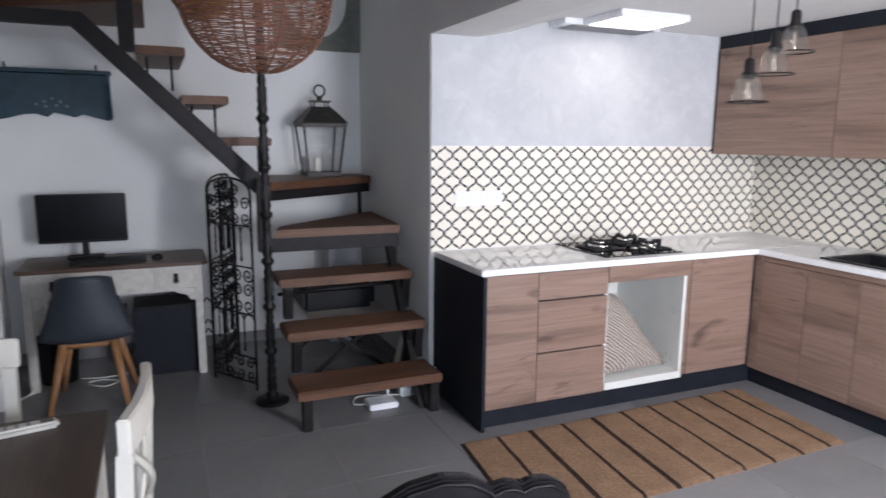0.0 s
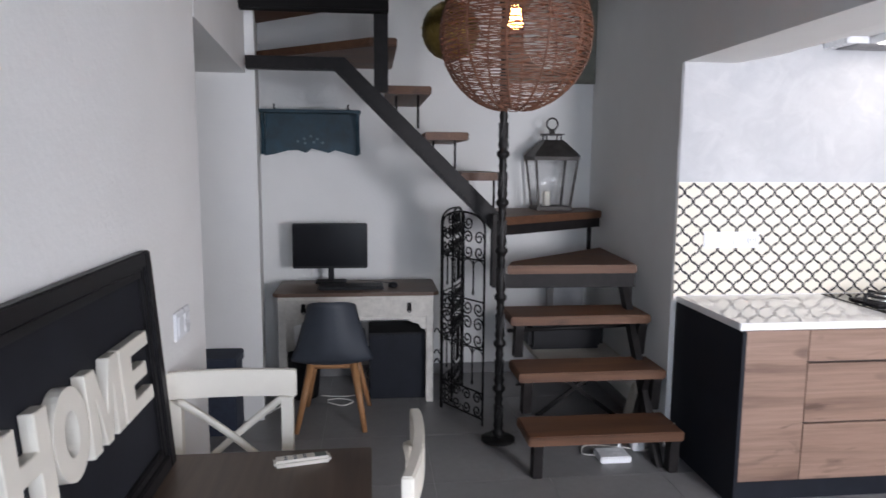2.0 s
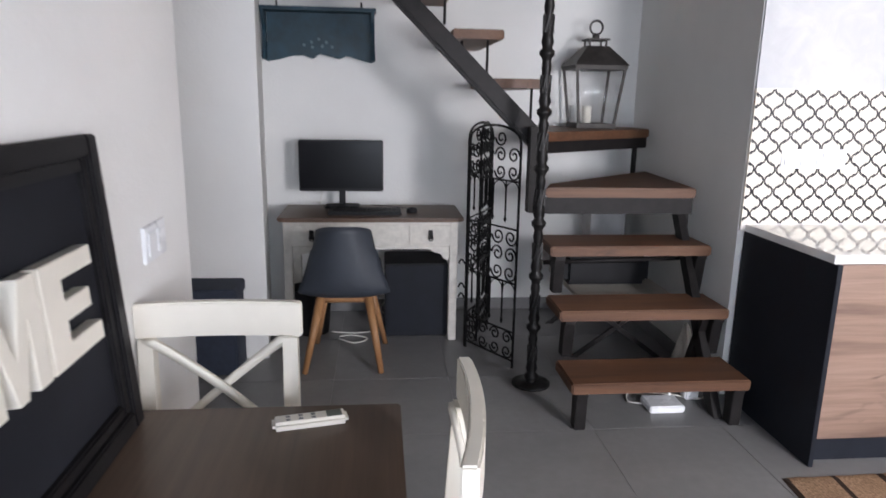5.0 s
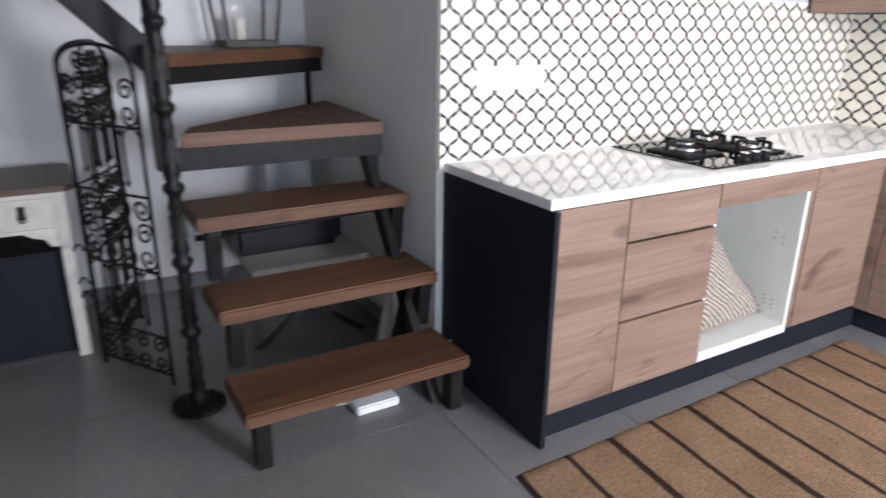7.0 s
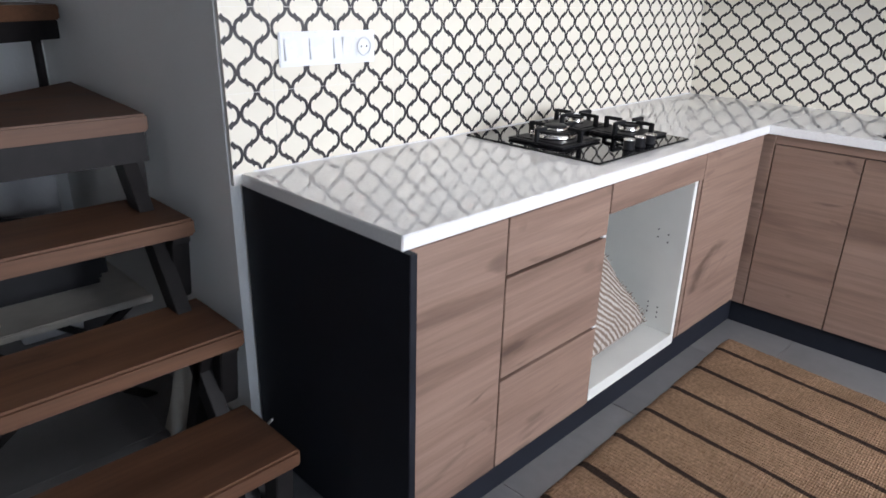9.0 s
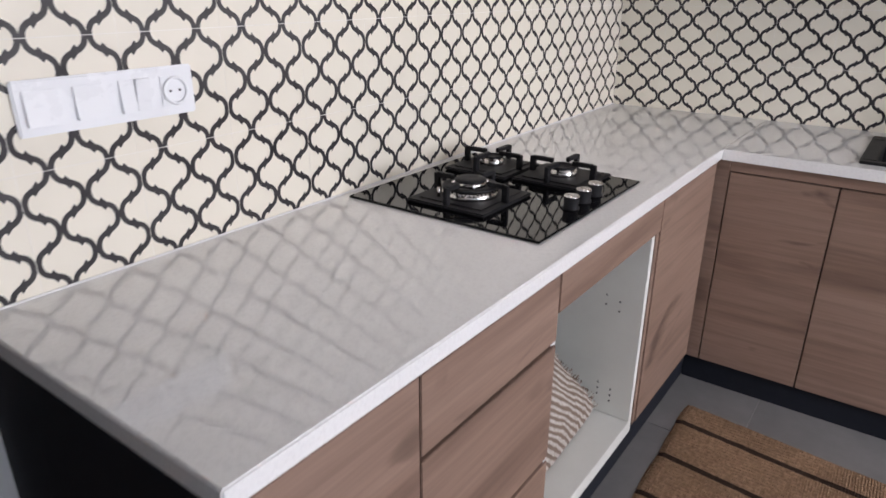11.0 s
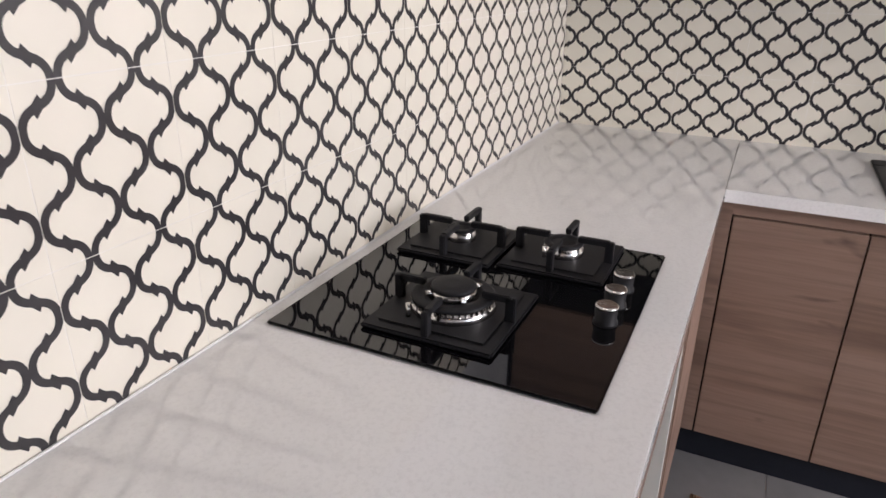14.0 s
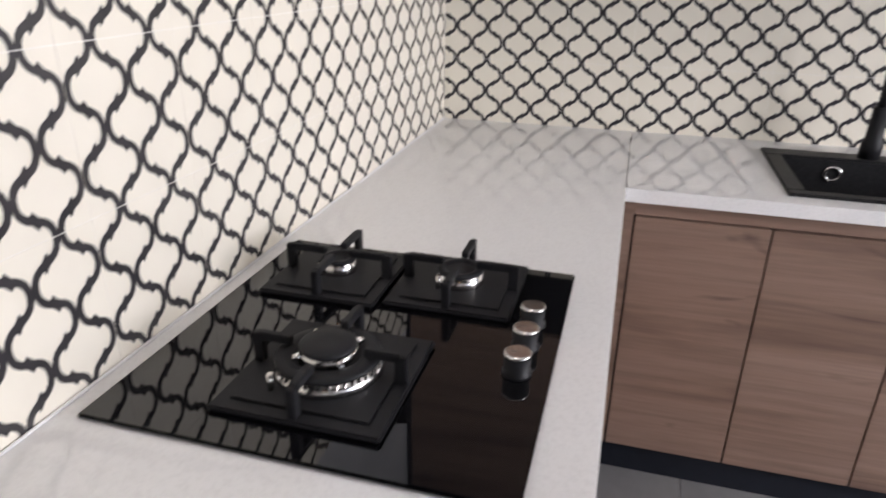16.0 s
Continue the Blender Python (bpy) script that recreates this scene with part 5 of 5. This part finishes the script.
# black chair with a carved scalloped back beside the rug
bc = thing("carved_chair", 0.85, 1.2, 0, "black painted wooden chair with carved scalloped back", "chair")
part("seat", Geo().box(0.63, 1.07, 0.98, 1.36, 0.42, 0.45, 0.01), FRAME_BLACK, bc)
for x in (0.64, 1.025):
    for y in (0.99, 1.315):
        part("leg", Geo().box(x, x + 0.035, y, y + 0.035, 0, 0.4195, 0.004), FRAME_BLACK, bc)
prof = [(0.67, 0.4505), (1.07, 0.4505), (1.075, 0.7), (1.055, 0.752), (1.02, 0.778), (0.985, 0.783), (0.965, 0.775), (0.945, 0.788), (0.925, 0.79), (0.905, 0.783), (0.89, 0.8), (0.86, 0.822), (0.81, 0.835), (0.75, 0.828), (0.7, 0.8), (0.67, 0.76)]
prof = [(0.6 + (x - 0.67) * 1.26, z) for x, z in prof]
part("carved_back", Geo().prism(prof, 1, 1.335, 1.365, 0.006), FRAME_BLACK, bc)
part("carved_edge", Geo().tube([(x, 1.33, z - 0.016) for x, z in prof[3:]], 0.005, 6), FRAME_BLACK, bc)

# under the stairs
lt = thing("low_table", 1.4, 4.45, 0, "low folding table with black crossed legs and pale top", "table")
part("table_top", Geo().box(1.12, 1.66, 4.22, 4.85, 0.36, 0.385, 0.004), BEIGE, lt, "pale top")
for y in (4.25, 4.82):
    for k, (xa, xb) in enumerate(((1.14, 1.62), (1.62, 1.14))):
        part("crossed_leg", Geo().prism([(xa - 0.022, 0.3595), (xa + 0.022, 0.3595), (xb + 0.022, 0), (xb - 0.022, 0)], 1, y + 0.021 * k, y + 0.02 + 0.021 * k, 0.002), IRON, lt)
bag = thing("black_bag", 1.35, 4.66, 0.386, "black soft bag lying on the low table", "bag")
part("bag_body", Geo().box(1.1, 1.6, 4.4, 4.8, 0.3855, 0.55, 0.03), BLACK_PLASTIC, bag)
part("strap", Geo().tube([(1.2, 4.6, 0.548), (1.22, 4.56, 0.6), (1.34, 4.54, 0.625), (1.46, 4.56, 0.6), (1.48, 4.6, 0.548)], 0.011, 8), BLACK_PLASTIC, bag)
ctn = thing("carton", 1.5, 4.98, 0, "pale cardboard carton leaning under the stairs", "box")
part("box_body", Geo().box(1.4, 1.62, 4.92, 5.1, 0.0, 0.84, 0.004), plain("pale_card", (0.45, 0.45, 0.46), 0.8), ctn)
rt = thing("wifi_router", 1.4, 3.62, 0, "white router with a cable on the floor", "router")
part("case", Geo().box(1.3, 1.47, 3.57, 3.7, 0.0, 0.035, 0.006), WHITE_PLASTIC, rt)
part("antenna", Geo().box(1.44, 1.452, 3.69, 3.702, 0.02, 0.11, 0.003), WHITE_PLASTIC, rt)
cable([(1.3, 3.66, 0.01), (1.24, 3.7, 0.006), (1.3, 3.8, 0.006), (1.5, 3.75, 0.006), (1.6, 3.68, 0.02), (1.69, 3.66, 0.12), (1.71, 3.6, 0.2)], "router_cable", "white cable at the router")
plug = thing("plug_adapter", 1.56, 3.74, 0, "small white plug adapter on the floor", "adapter")
part("case", Geo().box(1.53, 1.6, 3.7, 3.77, 0, 0.06, 0.008), WHITE_PLASTIC, plug)

wb = thing("plastic_bag", 1.66, 3.98, 0, "pale crumpled plastic bag standing by the wall", "bag")
rng = random.Random(9)
ph = [rng.uniform(0, 6.28) for _ in range(4)]
part("bag_body", Geo().sheet(lambda u, v: (1.64 + (0.07 * (1 - v) ** 0.8 + 0.008) * math.cos(u * math.tau) * (1 + 0.15 * math.sin(5 * u * math.tau + ph[0] + 3 * v)), 3.98 + (0.09 * (1 - v) ** 0.8 + 0.008) * math.sin(u * math.tau) * (1 + 0.15 * math.sin(7 * u * math.tau + ph[1])), 0.3 * v), 28, 12), BEIGE, wb)

# ---- floor tiles ----
TS, GAP = 0.59, 0.0022
me_cache = {}


def slab_mesh(w, d):
    key = (round(w, 3), round(d, 3))
    if key not in me_cache:
        g = Geo().prism([(0, 0), (w, 0), (w, d), (0, d)], 2, -0.01, 0.0, 0.0012)
        me = bpy.data.meshes.new("tile")
        g.bm.to_mesh(me)
        g.bm.free()
        me.materials.append(STONE)
        me_cache[key] = me
    return me_cache[key]


for ix in range(-5, 6):
    for iy in range(-8, 4):
        x0, y0 = 0.40 + ix * TS, 3.445 + iy * TS
        if x0 < -2.6 or x0 > 4.3 or y0 < -1.7 or y0 > 5.2:
            continue
        ob = new("tile", slab_mesh(TS - GAP, TS - GAP))
        ob.location = (x0, y0, 0)
        ob.parent = floor

# ---- wall tiles with an ogee lattice ----
P = 0.103           # lattice period; one tile holds two by two
TW = 2 * P
NECK = 0.0042       # two lines run side by side at each knot


def ogee(s):
    """From one knot to the next half a period on in both ways."""
    e = 0.5 - 0.5 * math.cos(math.pi * s)
    return NECK + (0.5 * P - 2 * NECK) * e, 0.5 * P * (s + 0.085 * math.sin(math.tau * s))


def tile_mesh(u0, u1, v0, v1):
    """A tile cut to the given part of its square; face at y = 0, towards -y."""
    bm = bmesh.new()
    g = Geo()
    g.bm.free()
    g.bm = bm
    e = 0.0006
    g.prism([(u0 + e, v0 + e), (u1 - e, v0 + e), (u1 - e, v1 - e), (u0 + e, v1 - e)], 1, -0.0055, 0.0, 0.0)
    g.slot = 1
    HW, N = 0.0049, 14
    strips = bmesh.new()
    for i in range(-1, 5):
        for j in range(-1, 5):
            cx, cz = (i * 0.5) * P, (j * 0.5) * P
            if (i + j) % 2 == 0:
                continue
            for sx in (1, -1):
                off = 0.00006 * (2 * (j % 2) + (sx > 0))
                pts = []
                for k in range(N + 1):
                    x, z = ogee(-0.05 + 1.1 * k / N)
                    pts.append(Vector((cx + sx * x, off, cz + z)))
                L, R_ = [], []
                for k, p in enumerate(pts):
                    d = (pts[min(N, k + 1)] - pts[max(0, k - 1)]).normalized()
                    nrm = Vector((-d.z, 0, d.x)) * HW
                    L.append(strips.verts.new(p + nrm))
                    R_.append(strips.verts.new(p - nrm))
                for k in range(N):
                    strips.faces.new((L[k], R_[k], R_[k + 1], L[k + 1]))
                # small cusps half way
                m = pts[N // 2]
                d = (pts[N // 2 + 1] - pts[N // 2 - 1]).normalized()
                nrm = Vector((-d.z, 0, d.x))
                for sgn in (1, -1):
                    c = m + nrm * sgn * HW * 0.9 + d * sgn * sx * 0.0015
                    tri = [c - d * 0.0065, c + d * 0.0065, c + nrm * sgn * 0.0066 + d * (0.0055 * sgn * sx)]
                    strips.faces.new([strips.verts.new(q) for q in tri])
    for co, no in (((u0 + e, 0, 0), (-1, 0, 0)), ((u1 - e, 0, 0), (1, 0, 0)), ((0, 0, v0 + e), (0, 0, -1)), ((0, 0, v1 - e), (0, 0, 1))):
        geom = strips.verts[:] + strips.edges[:] + strips.faces[:]
        bmesh.ops.bisect_plane(strips, geom=geom, plane_co=co, plane_no=no, clear_outer=True)
    idx = {}
    for v in strips.verts:
        idx[v] = bm.verts.new((v.co.x, -0.0059 - v.co.y, v.co.z))
    for f in strips.faces:
        nf = bm.faces.new([idx[v] for v in f.verts])
        if nf.normal.y > 0 or (nf.normal_update() or nf.normal.y > 0):
            nf.normal_flip()
        nf.material_index = 1
    strips.free()
    me = bpy.data.meshes.new("tile")
    bm.to_mesh(me)
    bm.free()
    me.materials.append(TILE)
    me.materials.append(TILE_INK)
    return me


FULL = tile_mesh(0, TW, 0, TW)
back1 = tagged(part("wall_tiled_back", Geo().box(XR + 0.003, XK - 0.001, YK - 0.005, YK + 0.011, ZC - 0.03, 1.4895, 0), TILE_GROUT), "cream tiles with a charcoal ogee lattice behind the hob", "wall", kind="structure")
Z_ROWS = [0.8695, 0.8695 + TW, 0.8695 + 2 * TW]
start = 2.282 - 3 * TW
k = 0
while start + k * TW < XK:
    a = start + k * TW
    u0, u1 = max(0, XR + 0.002 - a), min(TW, XK - 0.0065 - a)
    if u1 - u0 > 0.01:
        me = FULL if u1 - u0 > TW - 1e-6 else tile_mesh(u0, u1, 0, TW)
        for z in Z_ROWS:
            ob = new("tile", me)
            ob.location = (a, YK - 0.0001, z)
            ob.parent = back1
    k += 1
back2 = tagged(part("wall_tiled_side", Geo().box(XK - 0.005, XK + 0.01, 0.6, YK - 0.006, ZC - 0.03, 1.4895, 0), TILE_GROUT), "cream tiles with a charcoal ogee lattice above the sink", "wall", kind="structure")
start = 3.595 + TW - P / 2   # tiles run towards -y from here
k = 0
while start - k * TW > 0.8:
    a = start - k * TW
    u0 = max(0, a - (YK - 0.0065))
    me = FULL if u0 < 1e-6 else tile_mesh(u0, TW, 0, TW)
    for z in Z_ROWS:
        ob = new("tile", me)
        ob.matrix_basis = pose(XK - 0.0001, a, z, 0, 0, -90)
        ob.parent = back2
    k += 1
